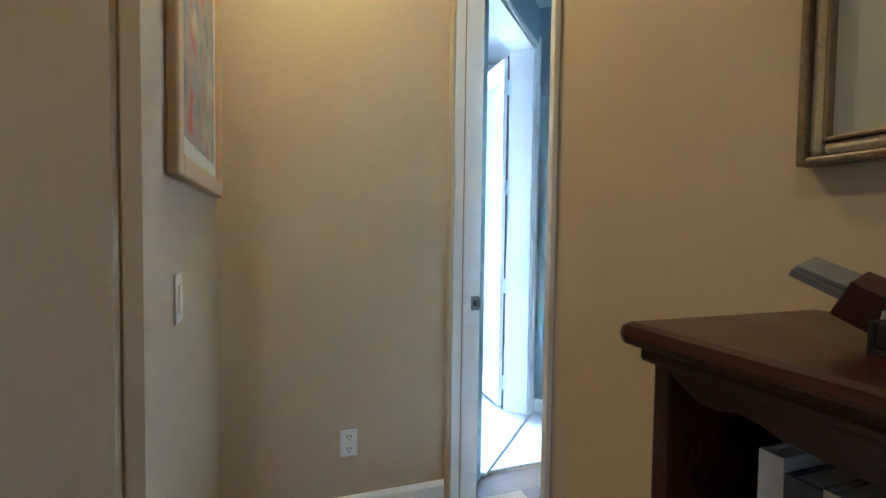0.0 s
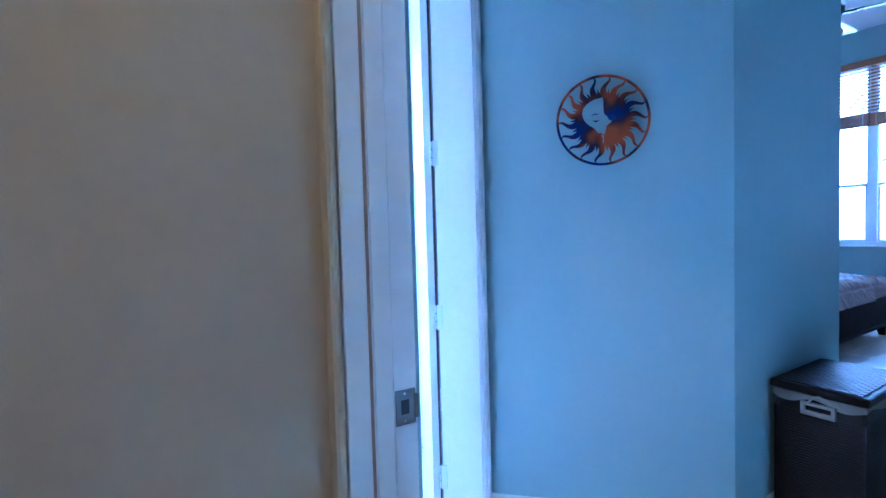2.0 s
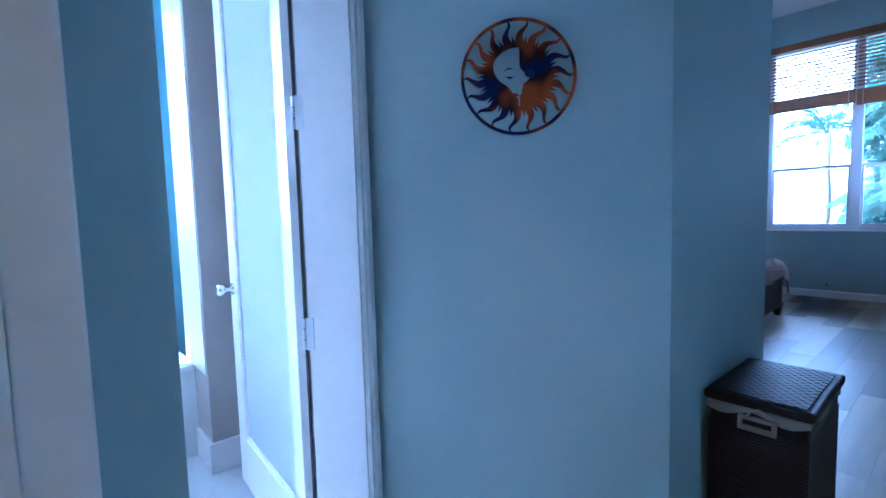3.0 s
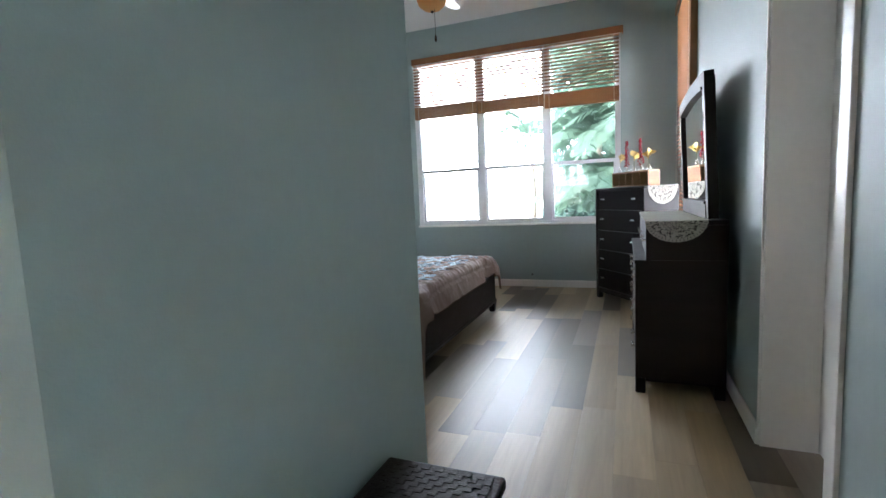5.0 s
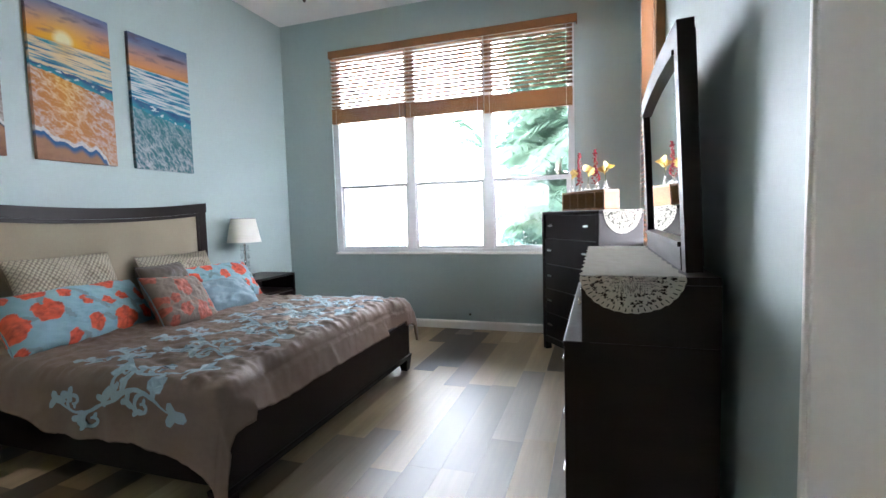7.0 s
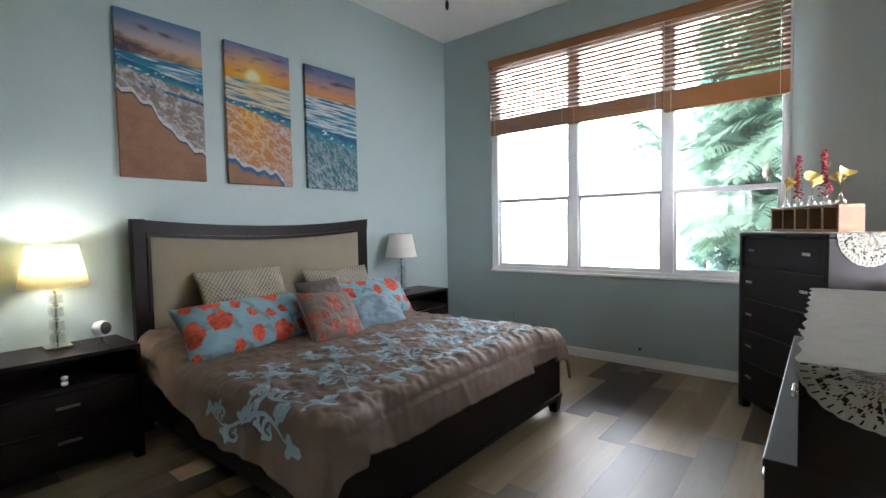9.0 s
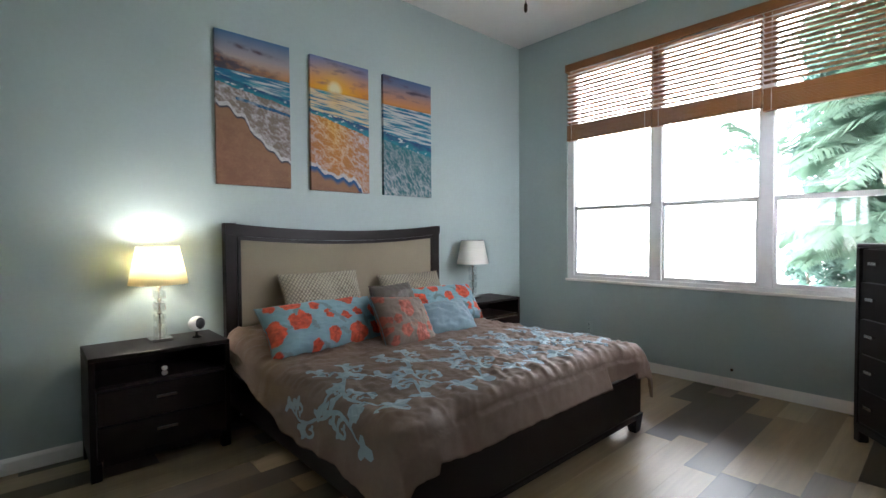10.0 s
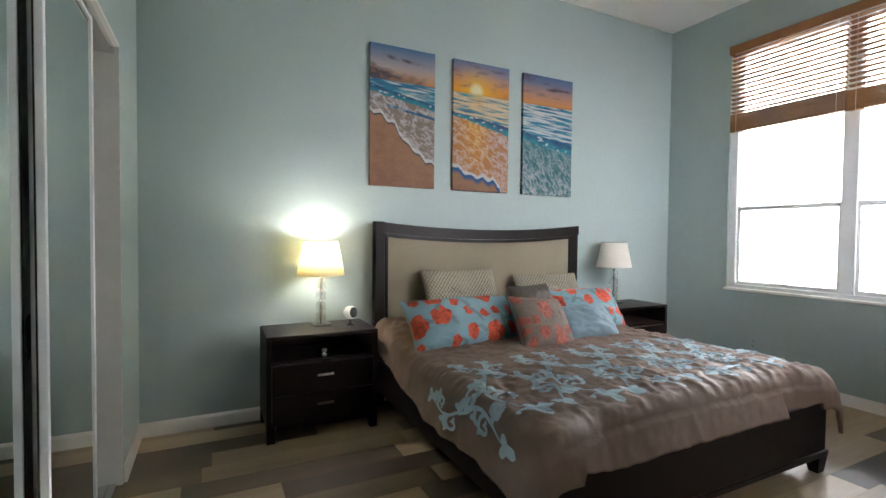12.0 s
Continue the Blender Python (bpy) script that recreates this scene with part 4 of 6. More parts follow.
def nightstand(m):
    """Front along +x, 0.75 wide in y, 0.705 high."""
    ns = thing("nightstand", "dark espresso wood nightstand with two drawers and an open shelf", "nightstand", m, "nightstands beside the bed")
    W, D = 0.375, 0.45
    part("top", boxes((0, -W, 0.680, D, W, 0.705), bevel=0.004), ESPRESSO, ns)
    for s in (-1, 1):
        y0, y1 = sorted((s * W, s * (W - 0.03)))
        part("side_panel", boxes((0, y0, 0.10, D, y1, 0.680), bevel=0.003), ESPRESSO, ns)
    part("back_panel", boxes((0, -W + 0.03, 0.12, 0.015, W - 0.03, 0.68)), ESPRESSO, ns)
    part("shelf", boxes((0.015, -W + 0.03, 0.515, D - 0.01, W - 0.03, 0.533), bevel=0.002), ESPRESSO, ns)
    part("base", boxes((0.015, -W + 0.03, 0.105, D - 0.02, W - 0.03, 0.125)), ESPRESSO, ns)
    for z0, z1 in ((0.315, 0.508), (0.128, 0.308)):
        d = part("drawer", boxes((0.04, -W + 0.034, z0, D + 0.012, W - 0.034, z1), bevel=0.005), ESPRESSO, ns)
        bar_handle(d, D + 0.012, 0.0, (z0 + z1) / 2 + 0.02, 0.11)
    part("apron", boxes((D - 0.03, -W + 0.06, 0.075, D - 0.005, W - 0.06, 0.125), bevel=0.004), ESPRESSO, ns)
    for x in (0.0, D - 0.055):
        for s in (-1, 1):
            y0, y1 = sorted((s * W, s * (W - 0.055)))
            part("leg", boxes((x, y0, 0, x + 0.055, y1, 0.10), bevel=0.006), ESPRESSO, ns)
    return ns


NS1 = nightstand(pose(-4.065, 2.925, 0))
NS2 = copy_thing(NS1, pose(-4.065, 5.975, 0))
for dz, c in ((0.585, (0.5, 0.8, 0.6)), (0.555, (0.35, 0.4, 0.36))):
    k = thing("shelf_gadget", "small round pale gadget on the nightstand shelf", "gadget", pose(-3.66, 2.93, dz - 0.022), "gadgets on the shelf")
    part("body", lathe([(0.006, 0), (0.016, 0.006), (0.018, 0.018), (0.012, 0.026)], 16), WHITEPLASTIC, k, smooth=True)


def table_lamp(m, lit):
    """Three stacked crystal cubes on a chrome foot, with a tapered shade."""
    lp = thing("table_lamp", "crystal cube table lamp with a glowing cream shade" if lit else "crystal cube table lamp with an unlit cream shade", "lamp", m, "bedside lamps")
    part("foot", boxes((-0.065, -0.065, 0, 0.065, 0.065, 0.022), bevel=0.004), CHROME, lp, "chrome foot")
    for k in range(4):
        z = 0.03 + k * 0.082
        part("crystal_cube", boxes((-0.033, -0.033, z, 0.033, 0.033, z + 0.062), bevel=0.006), CRYSTAL, lp, "clear crystal cube")
        part("spacer", lathe([(0.014, z + 0.063), (0.014, z + 0.081)], 14), CHROME, lp, smooth=True)
    part("rod", lathe([(0.006, 0.022), (0.006, 0.50)], 12), CHROME, lp, smooth=True)
    part("socket", lathe([(0.018, 0.37), (0.02, 0.40), (0.02, 0.44)], 14), BRONZE, lp, smooth=True)
    bm = lathe([(0.172, 0.372), (0.122, 0.622), (0.119, 0.622), (0.169, 0.372), (0.172, 0.372)], 40, cap=False)
    part("shade", bm, SHADE if lit else SHADE_OFF, lp, "cream fabric shade", smooth=True)
    part("shade_ring", lathe([(0.121, 0.617), (0.1235, 0.620), (0.121, 0.623)], 30, cap=False), BRONZE, lp)
    bulb = part("bulb", lathe([(0.013, 0.44), (0.03, 0.475), (0.033, 0.50), (0.024, 0.53), (0.006, 0.542)], 18), BULB if lit else LINEN, lp, smooth=True)
    return lp


BULB = glow("lit_bulb", (1.0, 0.85, 0.62), 15.0)
table_lamp(pose(-3.90, 2.955, 0.705), True)
bulb_data = bpy.data.lights.new("bedside_bulb", "POINT")
bulb_data.energy, bulb_data.color, bulb_data.shadow_soft_size = 2.7, (1.0, 0.95, 0.88), 0.04
bulb_light = new("bedside_bulb", bulb_data)
bulb_light.location = (-3.90, 2.955, 0.705 + 0.575)
table_lamp(pose(-3.90, 5.90, 0.705), False)
cam_ball = thing("security_camera", "small round white indoor camera with a black face", "camera", pose(-3.84, 3.16, 0.705))
part("stand", lathe([(0.03, 0), (0.03, 0.006), (0.01, 0.012), (0.008, 0.04)], 20), BLACK, cam_ball, smooth=True)
aim = pose(0, 0, 0.092, 0, 84, 30)
part("shell", lathe([(0.004, -0.052), (0.03, -0.042), (0.046, -0.02), (0.05, 0.005), (0.046, 0.026), (0.040, 0.034)], 24, m=aim), WHITEPLASTIC, cam_ball, smooth=True)
part("face", lathe([(0.0405, 0.030), (0.038, 0.037), (0.02, 0.040), (0.004, 0.041)], 24, m=aim), BLACK, cam_ball, "black glossy face", smooth=True)


# ---- seascape canvases ----
def seascape(n):
    """Sunset over surf, seen on three canvases: n tells which, v runs upward."""
    def curve(rows, u):
        for (a, p), (b, q) in zip(rows, rows[1:]):
            if u <= b:
                return p + (q - p) * (u - a) / (b - a)
        return rows[-1][1]
    shores = ([(0, 0.47), (0.2, 0.51), (0.4, 0.585), (0.52, 0.66), (0.75, 0.77), (1, 0.83)], [(0, 0.81), (0.3, 0.885), (0.7, 0.91), (0.84, 0.95), (0.9, 1.05), (1, 1.2)], [(0, 2), (1, 2)])
    bands = ([(0, 0.285), (1, 0.385)], [(0, 0.405), (0.5, 0.43), (1, 0.475)], [(0, 0.48), (1, 0.555)])
    widths = ([(0, 0.052), (1, 0.04)], [(0, 0.028), (1, 0.075)], [(0, 0.065), (1, 0.085)])
    def f(u, v):
        h, x = 1 - v, n * 1.3 + u
        hor = 0.25
        fine = wob(x * 26, h * 60, 9)
        if h < hor:
            k = h / hor
            if n == 0:
                c = blend((0.10, 0.20, 0.36), (0.50, 0.44, 0.42), min(1, k * 1.6))
                c = blend(c, (0.72, 0.36, 0.16), max(0, k - 0.55) * 1.7 * (0.25 + u))
                streak = math.exp(-((h - 0.065 - 0.05 * u) / 0.013) ** 2) * min(1, max(0, (u - 0.15) * 5)) * max(0, 1.0 - u)
                c = blend(c, (0.09, 0.06, 0.08), 1.6 * streak * (0.7 + wob(x * 8, h * 20, 5)))
                bank = min(max((h - (0.135 + 0.075 * u) + 0.03 * wob(x * 5, h * 12, 2)) * 22, 0), 1)
                c = blend(c, blend((0.07, 0.055, 0.075), (0.42, 0.21, 0.12), 0.05 + 0.9 * u * k + 0.9 * wob(x * 7, h * 26, 6)), bank * (1.0 - 0.3 * u))
                return c
            sunx = abs(u - 0.40) if n == 1 else 1 + u
            c = blend((0.15, 0.20, 0.36), (0.50, 0.33, 0.30), min(1, k * 1.5)) if n == 1 else blend((0.09, 0.16, 0.30), (0.34, 0.28, 0.32), min(1, k * 1.4))
            c = blend(c, (0.86, 0.36, 0.07), max(0, k - 0.28) * (1.35 if n == 1 else 1.0))
            c = blend(c, (0.95, 0.62, 0.16), max(0, 0.9 - sunx * 1.8) * k)
            c = blend(c, (1.0, 0.92, 0.62), max(0, 1 - math.hypot((u - 0.40) * 7, (h - 0.222) * 14)) * 1.9 if n == 1 else 0)
            haze = wob(x * 2.4, h * 16, 21)
            c = blend(c, (0.10, 0.09, 0.14), max(0, haze - 0.05) * 1.7 * (1 - 0.5 * k))
            if n == 2:
                c = blend(c, (0.08, 0.06, 0.09), 0.9 * math.exp(-((h - 0.115 + 0.02 * u) / 0.010) ** 2) * (u > 0.45) * (0.6 + haze))
            return blend(c, (0.20, 0.08, 0.06), max(0, k - 0.93) * 6)
        band, wide, shore = curve(bands[n], u), curve(widths[n], u), curve(shores[n], u) + 0.012 * math.sin(u * 31 + n) + 0.016 * wob(x * 5, 1, 6)
        t = h - shore
        if t > 0.0:
            sand = blend((0.34, 0.20, 0.13), (0.23, 0.125, 0.085), t * 2.0 + 0.45 * wob(x * 4, h * 12, 31) + 0.25 * fine)
            return blend((0.045, 0.05, 0.075) if n == 0 else (0.02, 0.11, 0.26), sand, t / (0.012 + 0.02 * (n == 1)) - 0.55)
        if t > -0.028 - 0.012 * wob(x * 9, h * 9, 44):
            return blend((0.78, 0.76, 0.76), (0.52, 0.50, 0.52), 0.35 + 0.9 * fine)
        d = h - band + 0.010 * wob(x * 6, h * 5, 61)
        if d < 0:
            far = (h - hor) / max(band - hor, 0.02)
            lines = wob(x * 2.2, (h - 0.03 * u) * 70, 11)
            c = blend((0.015, 0.13, 0.26), (0.04, 0.30, 0.40), 0.5 + 0.8 * wob(x * 3, h * 20, 3))
            c = blend(c, (0.70, 0.72, 0.72) if n != 1 else (0.80, 0.66, 0.48), max(0, lines + (0.10, 0.42, 0.30)[n]) * 1.9)
            if n == 1:
                c = blend(c, (0.95, 0.62, 0.25), max(0, 0.6 - abs(u - 0.40) * 3.2) * (1 - far))
            return c
        if d < wide:
            c = blend((0.012, 0.085, 0.20), (0.02, 0.26, 0.32), d / wide + 0.6 * wob(x * 5, h * 22, 14))
            return blend(c, (0.75, 0.78, 0.78), max(0, wob(x * 9, h * 40, 17) - 0.34) * 3)
        if n == 0 and 0.055 + wide < d < 0.075 + wide and u > 0.25:
            return blend((0.015, 0.12, 0.24), (0.62, 0.64, 0.65), max(0, 0.35 + wob(x * 7, h * 14, 19)) * (1.2 - u))
        near = min(1, (d - wide) * 2.4)
        sl = 0.55 if n == 2 else 0.25
        web = (1 - abs(wob((x + sl * h) * 5, (h - sl * u) * 15, 15))) ** 3
        web2 = (1 - abs(wob((x + sl * h) * 11, (h - sl * u) * 32, 27, 3))) ** 3
        lacy = min(1, max(0, 0.75 * web + 0.55 * web2 - 0.36 + 0.22 * fine))
        hole = ((0.26, 0.215, 0.185), (0.48, 0.235, 0.12), (0.05, 0.16, 0.185))[n]
        hole = blend(hole, (0.05, 0.22, 0.25), max(0, 0.7 - near * 3.5) if n == 2 else 0)
        c = blend(hole, (0.74, 0.72, 0.73), lacy * ((0.45 + 0.5 * near) if n == 2 else (0.72 + 0.3 * (1 - near))))
        if n == 1:
            glow_band = max(0, 1 - abs(u - 0.34 - 0.10 * near) * 2.6) * max(0, 1.15 - near)
            c = blend(c, blend((0.62, 0.30, 0.10), (0.98, 0.72, 0.36), lacy), glow_band)
        return c
    return f


def vivid(f):
    def g(u, v):
        c = f(u, v)
        mean = sum(c) / 3
        return tuple(min(max(mean + (q - mean) * 1.36, 0.003), 1) * 0.62 for q in c)
    return g


for n, (y0, y1) in enumerate(((3.377, 3.947), (4.127, 4.705), (4.872, 5.465))):
    cv = thing("canvas_picture", ("beach canvas with sand and foam at sunset", "beach canvas with the sun over surf", "beach canvas with green waves at sunset")[n], "wall picture", pose(WEST, (y0 + y1) / 2, 1.777), "three seascape canvases")
    W2, H = (y1 - y0) / 2, 1.14
    art = vivid(seascape(n))
    bm = sheet(150, 300, lambda u, v: Vector((0.032, -W2 + u * 2 * W2, v * H)), art)
    part("picture", bm, PRINT, cv)
    bm = bmesh.new()
    for side in range(4):
        def rim(u, v, s=side):
            d = 0.032 * (1 - v)
            return Vector(((d, -W2, u * H), (d, W2, u * H), (d, -W2 + u * 2 * W2, 0), (d, -W2 + u * 2 * W2, H))[s])
        def rim_c(u, v, s=side):
            return tuple(0.8 * q for q in (art(0.0, u), art(1.0, u), art(u, 0.0), art(u, 1.0))[s])
        q = sheet(60, 1, rim, rim_c)
        part("wrapped_edge", q, PRINT, cv)

# ---- corner chest of drawers ----
def chest_matrix():
    a, b = Vector((-0.84, 6.385, 0)), Vector((-0.33, 5.69, 0))
    ang = math.degrees(math.atan2((b - a).y, (b - a).x))
    return pose(a.x, a.y, 0, 0, 0, ang), (b - a).length


CHM, CHW = chest_matrix()     # x along the front, y into the corner
CHD, CHH = 0.43, 1.31
chest = thing("chest_of_drawers", "tall espresso chest with five drawers standing across the corner", "chest", CHM)
part("top", boxes((0, 0, CHH - 0.03, CHW, CHD, CHH), bevel=0.008), ESPRESSO, chest)
for x0 in (0.0, CHW - 0.035):
    part("side_panel", boxes((x0, 0, 0.09, x0 + 0.035, CHD, CHH - 0.03), bevel=0.004), ESPRESSO, chest)
part("back_panel", boxes((0.035, CHD - 0.02, 0.1, CHW - 0.035, CHD, CHH - 0.03)), ESPRESSO, chest)
part("carcass", boxes((0.035, 0.05, 0.1, CHW - 0.035, CHD - 0.02, CHH - 0.03)), ESPRESSO, chest)
zs = [0.135, 0.36, 0.59, 0.82, 1.06, 1.275]
for z0, z1 in zip(zs, zs[1:]):
    front = part("drawer", boxes((0.04, 0.004 if z1 < 1.2 else 0.016, z0 + 0.003, CHW - 0.04, 0.05, z1 - 0.003), bevel=0.004), ESPRESSO, chest)
    for x in (0.16, CHW - 0.16):
        f = 0.004 if z1 < 1.2 else 0.016
        zc = (z0 + z1) / 2 + 0.015
        bm = boxes((x - 0.028, f - 0.02, zc - 0.006, x - 0.018, f, zc + 0.006), (x + 0.018, f - 0.02, zc - 0.006, x + 0.028, f, zc + 0.006), (x - 0.036, f - 0.026, zc - 0.010, x + 0.036, f - 0.017, zc + 0.010), bevel=0.002)
        part("handle", bm, CHROME, front, "bright nickel handle")
part("apron", boxes((0.03, 0.0, 0.075, CHW - 0.03, 0.03, 0.13), bevel=0.005), ESPRESSO, chest)
for x in (0.0, CHW - 0.06):
    for y in (0.0, CHD - 0.06):
        part("leg", boxes((x, y, 0, x + 0.06, y + 0.06, 0.09), bevel=0.008), ESPRESSO, chest)


def lace_end(m, w, drop, name, label, runner):
    """A lace cloth: a flat runner (length, width, height) and a scalloped half-round end that hangs down.
    Local axes: x across, z down is negative, the end hangs on the plane y = 0."""
    cl = thing(name, label, "doily", m)
    L = runner
    part("runner", sheet(16, 40, lambda u, v: Vector((-w / 2 + u * w + 0.006 * math.sin(v * 60) * (u - 0.5) * 2, v * L, 0.0025 + 0.0008 * math.sin(u * 30 + v * 17)))), LACE, cl)
    bm = bmesh.new()
    n_r, n_a = 26, 120
    def pt(r, a):
        sc = 1 + 0.022 * abs(math.sin(a * 14)) * (r > 0.93)
        return Vector((-math.cos(a) * w / 2 * r * sc, -0.004 - 0.002 * math.sin(a * 9), 0.002 - math.sin(a) * drop * r * sc))
    grid = [[bm.verts.new(pt(i / n_r, math.pi * j / n_a)) for j in range(n_a + 1)] for i in range(1, n_r + 1)]
    for i in range(n_r - 1):
        for j in range(n_a):
            a, r = math.pi * (j + 0.5) / n_a, (i + 1.5) / n_r
            x, z = -math.cos(a) * r, math.sin(a) * r
            mesh_hole = (int(x * 22 + z * 22) + int(x * 22 - z * 22 + 50)) % 2 == 0 and (j + i) % 2 == 0
            scroll = wob(x * 9, z * 9, 3) > 0.12
            open_cell = (r < 0.5 and mesh_hole) or (0.5 < r < 0.86 and scroll and (i * 7 + j * 3) % 5 != 0) or (0.9 < r < 0.95 and j % 5 == 0)
            if not open_cell:
                bm.faces.new((grid[i][j], grid[i][j + 1], grid[i + 1][j + 1], grid[i + 1][j]))
    part("lace_end", bm, LACE, cl, "scalloped openwork lace end")
    return cl


# the doily on the chest hangs over its side that looks into the room
lace_end(CHM @ pose(CHW + 0.001, CHD * 0.52, CHH, 0, 0, 90), 0.36, 0.19, "doily", "ivory lace runner hanging over the chest's end", CHW - 0.05)

# ---- planter box with bud vases ----
PBM = CHM @ pose(0.10, 0.16, CHH + 0.003)
PL, PD, PH = 0.62, 0.15, 0.165
planter = thing("planter_box", "long wooden box holding bud vases on the lace", "planter", PBM)
part("base", boxes((0, 0, 0, PL, PD, 0.016), bevel=0.002), BOXWOOD, planter)
part("lid", boxes((0, 0, PH - 0.016, PL, PD, PH), bevel=0.002), BOXEDGE, planter)
part("back", boxes((0.006, PD * 0.5, 0.016, PL - 0.006, PD - 0.006, PH - 0.016)), BOXWOOD, planter)
for k in range(6):
    x = k * (PL - 0.016) / 5
    part("divider", boxes((x, 0, 0.016, x + 0.016, PD, PH - 0.016), bevel=0.002), BOXEDGE if k < 5 else BOXWOOD, planter)
RED = material("dark_red_blossom", (0.26, 0.010, 0.025), 0.7, vary=0.3, scale=40)
YELLOW = material("pale_yellow_petal", (0.72, 0.55, 0.17), 0.6, vary=0.15, scale=40)
STEM = material("green_stem", (0.10, 0.15, 0.05), 0.7, vary=0.2)
for k in range(5):
    x = 0.065 + k * 0.122
    vm = PBM @ pose(x, PD * 0.42, PH)
    vs = thing("bud_vase", "small clear glass bud vase set in the planter box", "vase", vm, "bud vases")
    part("glass", lathe([(0.022, 0), (0.028, 0.012), (0.026, 0.03), (0.010, 0.048), (0.009, 0.062), (0.013, 0.068)], 18), CRYSTAL, vs, smooth=True)
    red = k in (1, 3)
    fl = thing("flower", "tall spray of dark red blossoms in a vase" if red else "pale yellow trumpet flower in a vase", "flower", vm @ pose(0, 0, 0.01), "flowers in the bud vases")
    hgt = 0.33 if red else 0.15
    rnd = random.Random(40 + k)
    lean = rnd.uniform(-0.02, 0.02)
    part("stem", tube([(0, 0, 0), (lean * 0.4, 0.004, hgt * 0.5), (lean, 0, hgt)], 0.0025, 6), STEM, fl)
    if red:
        bm = bmesh.new()
        for j in range(80):
            z = 0.05 + (hgt - 0.04) * (j / 80)
            a, r = rnd.uniform(0, 6.28), rnd.uniform(0.004, 0.034) * (1.15 - 0.8 * j / 80)
            c = Vector((lean * z / hgt + r * math.cos(a), r * math.sin(a), z))
            bmesh.ops.create_icosphere(bm, subdivisions=1, radius=rnd.uniform(0.006, 0.0125), matrix=Matrix.Translation(c) @ Matrix.Diagonal((1, 1, 0.7, 1)))
        part("blossom", bm, RED, fl)
    else:
        for j in range(2):
            a0 = rnd.uniform(-0.6, 0.6) + j * 2.4
            mm = pose(lean, 0, hgt - 0.02 - 0.02 * j, 0, 38, math.degrees(a0))
            bm = bmesh.new()
            def trumpet(u, v):
                r = 0.004 + 0.042 * v ** 2.2
                return mm @ Vector((r * math.cos(u * 6.2832), r * math.sin(u * 6.2832), 0.075 * v + 0.012 * v * v * math.sin(u * 12.566)))
            part("petal", sheet(18, 8, trumpet), YELLOW, fl, smooth=True)

# ---- dresser with its mirror ----
dresser = thing("dresser", "long espresso dresser with a set-back upper drawer row", "dresser", pose(-0.2, 4.28, 0))
X0, X1, XB, Y0, Y1, ZL, ZT = -0.450, -0.390, 0.045, 3.555, 5.03, 0.84, 1.075
part("top", boxes((X1, Y0, ZT - 0.028, XB, Y1, ZT), bevel=0.005), ESPRESSO, dresser, local=False)
for y0, y1 in ((Y0, Y0 + 0.03), (Y1 - 0.03, Y1)):
    bm = boxes((X1, y0, ZL, XB, y1, ZT - 0.028), (X0, y0, 0.10, XB, y1, ZL), bevel=0.003)
    part("side_panel", bm, ESPRESSO, dresser, local=False)
part("ledge", boxes((X0 - 0.004, Y0, ZL - 0.02, X1 + 0.03, Y1, ZL + 0.002), bevel=0.003), ESPRESSO, dresser, local=False)
part("carcass", boxes((X1 + 0.05, Y0 + 0.03, 0.12, XB - 0.002, Y1 - 0.03, ZT - 0.028)), ESPRESSO, dresser, local=False)
for c in range(2):
    ya = Y0 + 0.035 + c * (Y1 - Y0 - 0.07) / 2
    yb = ya + (Y1 - Y0 - 0.07) / 2 - 0.006
    for k, (z0, z1, xf) in enumerate(((0.13, 0.36, X0 + 0.006), (0.37, 0.59, X0 + 0.006), (0.60, 0.815, X0 + 0.006), (0.848, 1.04, X1 + 0.006))):
        front = part("drawer", boxes((xf, ya, z0, xf + 0.06, yb, z1), bevel=0.004), ESPRESSO, dresser, local=False)
        for y in (ya + 0.2, yb - 0.2):
            zc = (z0 + z1) / 2
            bm = boxes((xf - 0.02, y - 0.03, zc - 0.006, xf, y - 0.02, zc + 0.006), (xf - 0.02, y + 0.02, zc - 0.006, xf, y + 0.03, zc + 0.006), (xf - 0.026, y - 0.036, zc - 0.01, xf - 0.017, y + 0.036, zc + 0.01), bevel=0.002)
            part("handle", bm, CHROME, front, "bright nickel handle", local=False)
part("plinth", boxes((X0 + 0.01, Y0 + 0.02, 0.075, XB, Y1 - 0.02, 0.125)), ESPRESSO, dresser, local=False)
for x in (X0, XB - 0.06):
    for y in (Y0, Y1 - 0.06):
        part("leg", boxes((x, y, 0, x + 0.06, y + 0.06, 0.10), bevel=0.008), ESPRESSO, dresser, local=False)
lace_end(pose((X1 + XB) / 2 - 0.055, Y0 - 0.001, ZT), 0.33, 0.125, "doily", "ivory lace runner along the dresser top", Y1 - Y0 - 0.03)

MM = pose(-0.045, 3.665, ZT + 0.001, 0, 0, 90) @ pose(0, 0, 0, -2.4)     # x along the dresser, y toward the room
ML, MH = 1.32, 0.86
mirror = thing("dresser_mirror", "dark framed mirror with an arched top behind the dresser", "mirror", MM)
def arch(x):
    k = (x / ML - 0.5) * 2
    return MH + 0.03 * (1 - k * k) ** 1.0
def arched(x0, x1, low, high, y0, y1, n=30):
    bm = bmesh.new()
    vs = [[bm.verts.new((x0 + (x1 - x0) * k / n, y, f(x0 + (x1 - x0) * k / n))) for y, f in ((y0, low), (y1, low), (y1, high), (y0, high))] for k in range(n + 1)]
    for a, b in zip(vs, vs[1:]):
        for j in range(4):
            bm.faces.new((a[j], a[(j + 1) % 4], b[(j + 1) % 4], b[j]))
    bm.faces.new(vs[0][::-1])
    bm.faces.new(vs[-1])
    bmesh.ops.recalc_face_normals(bm, faces=bm.faces[:])
    return bm
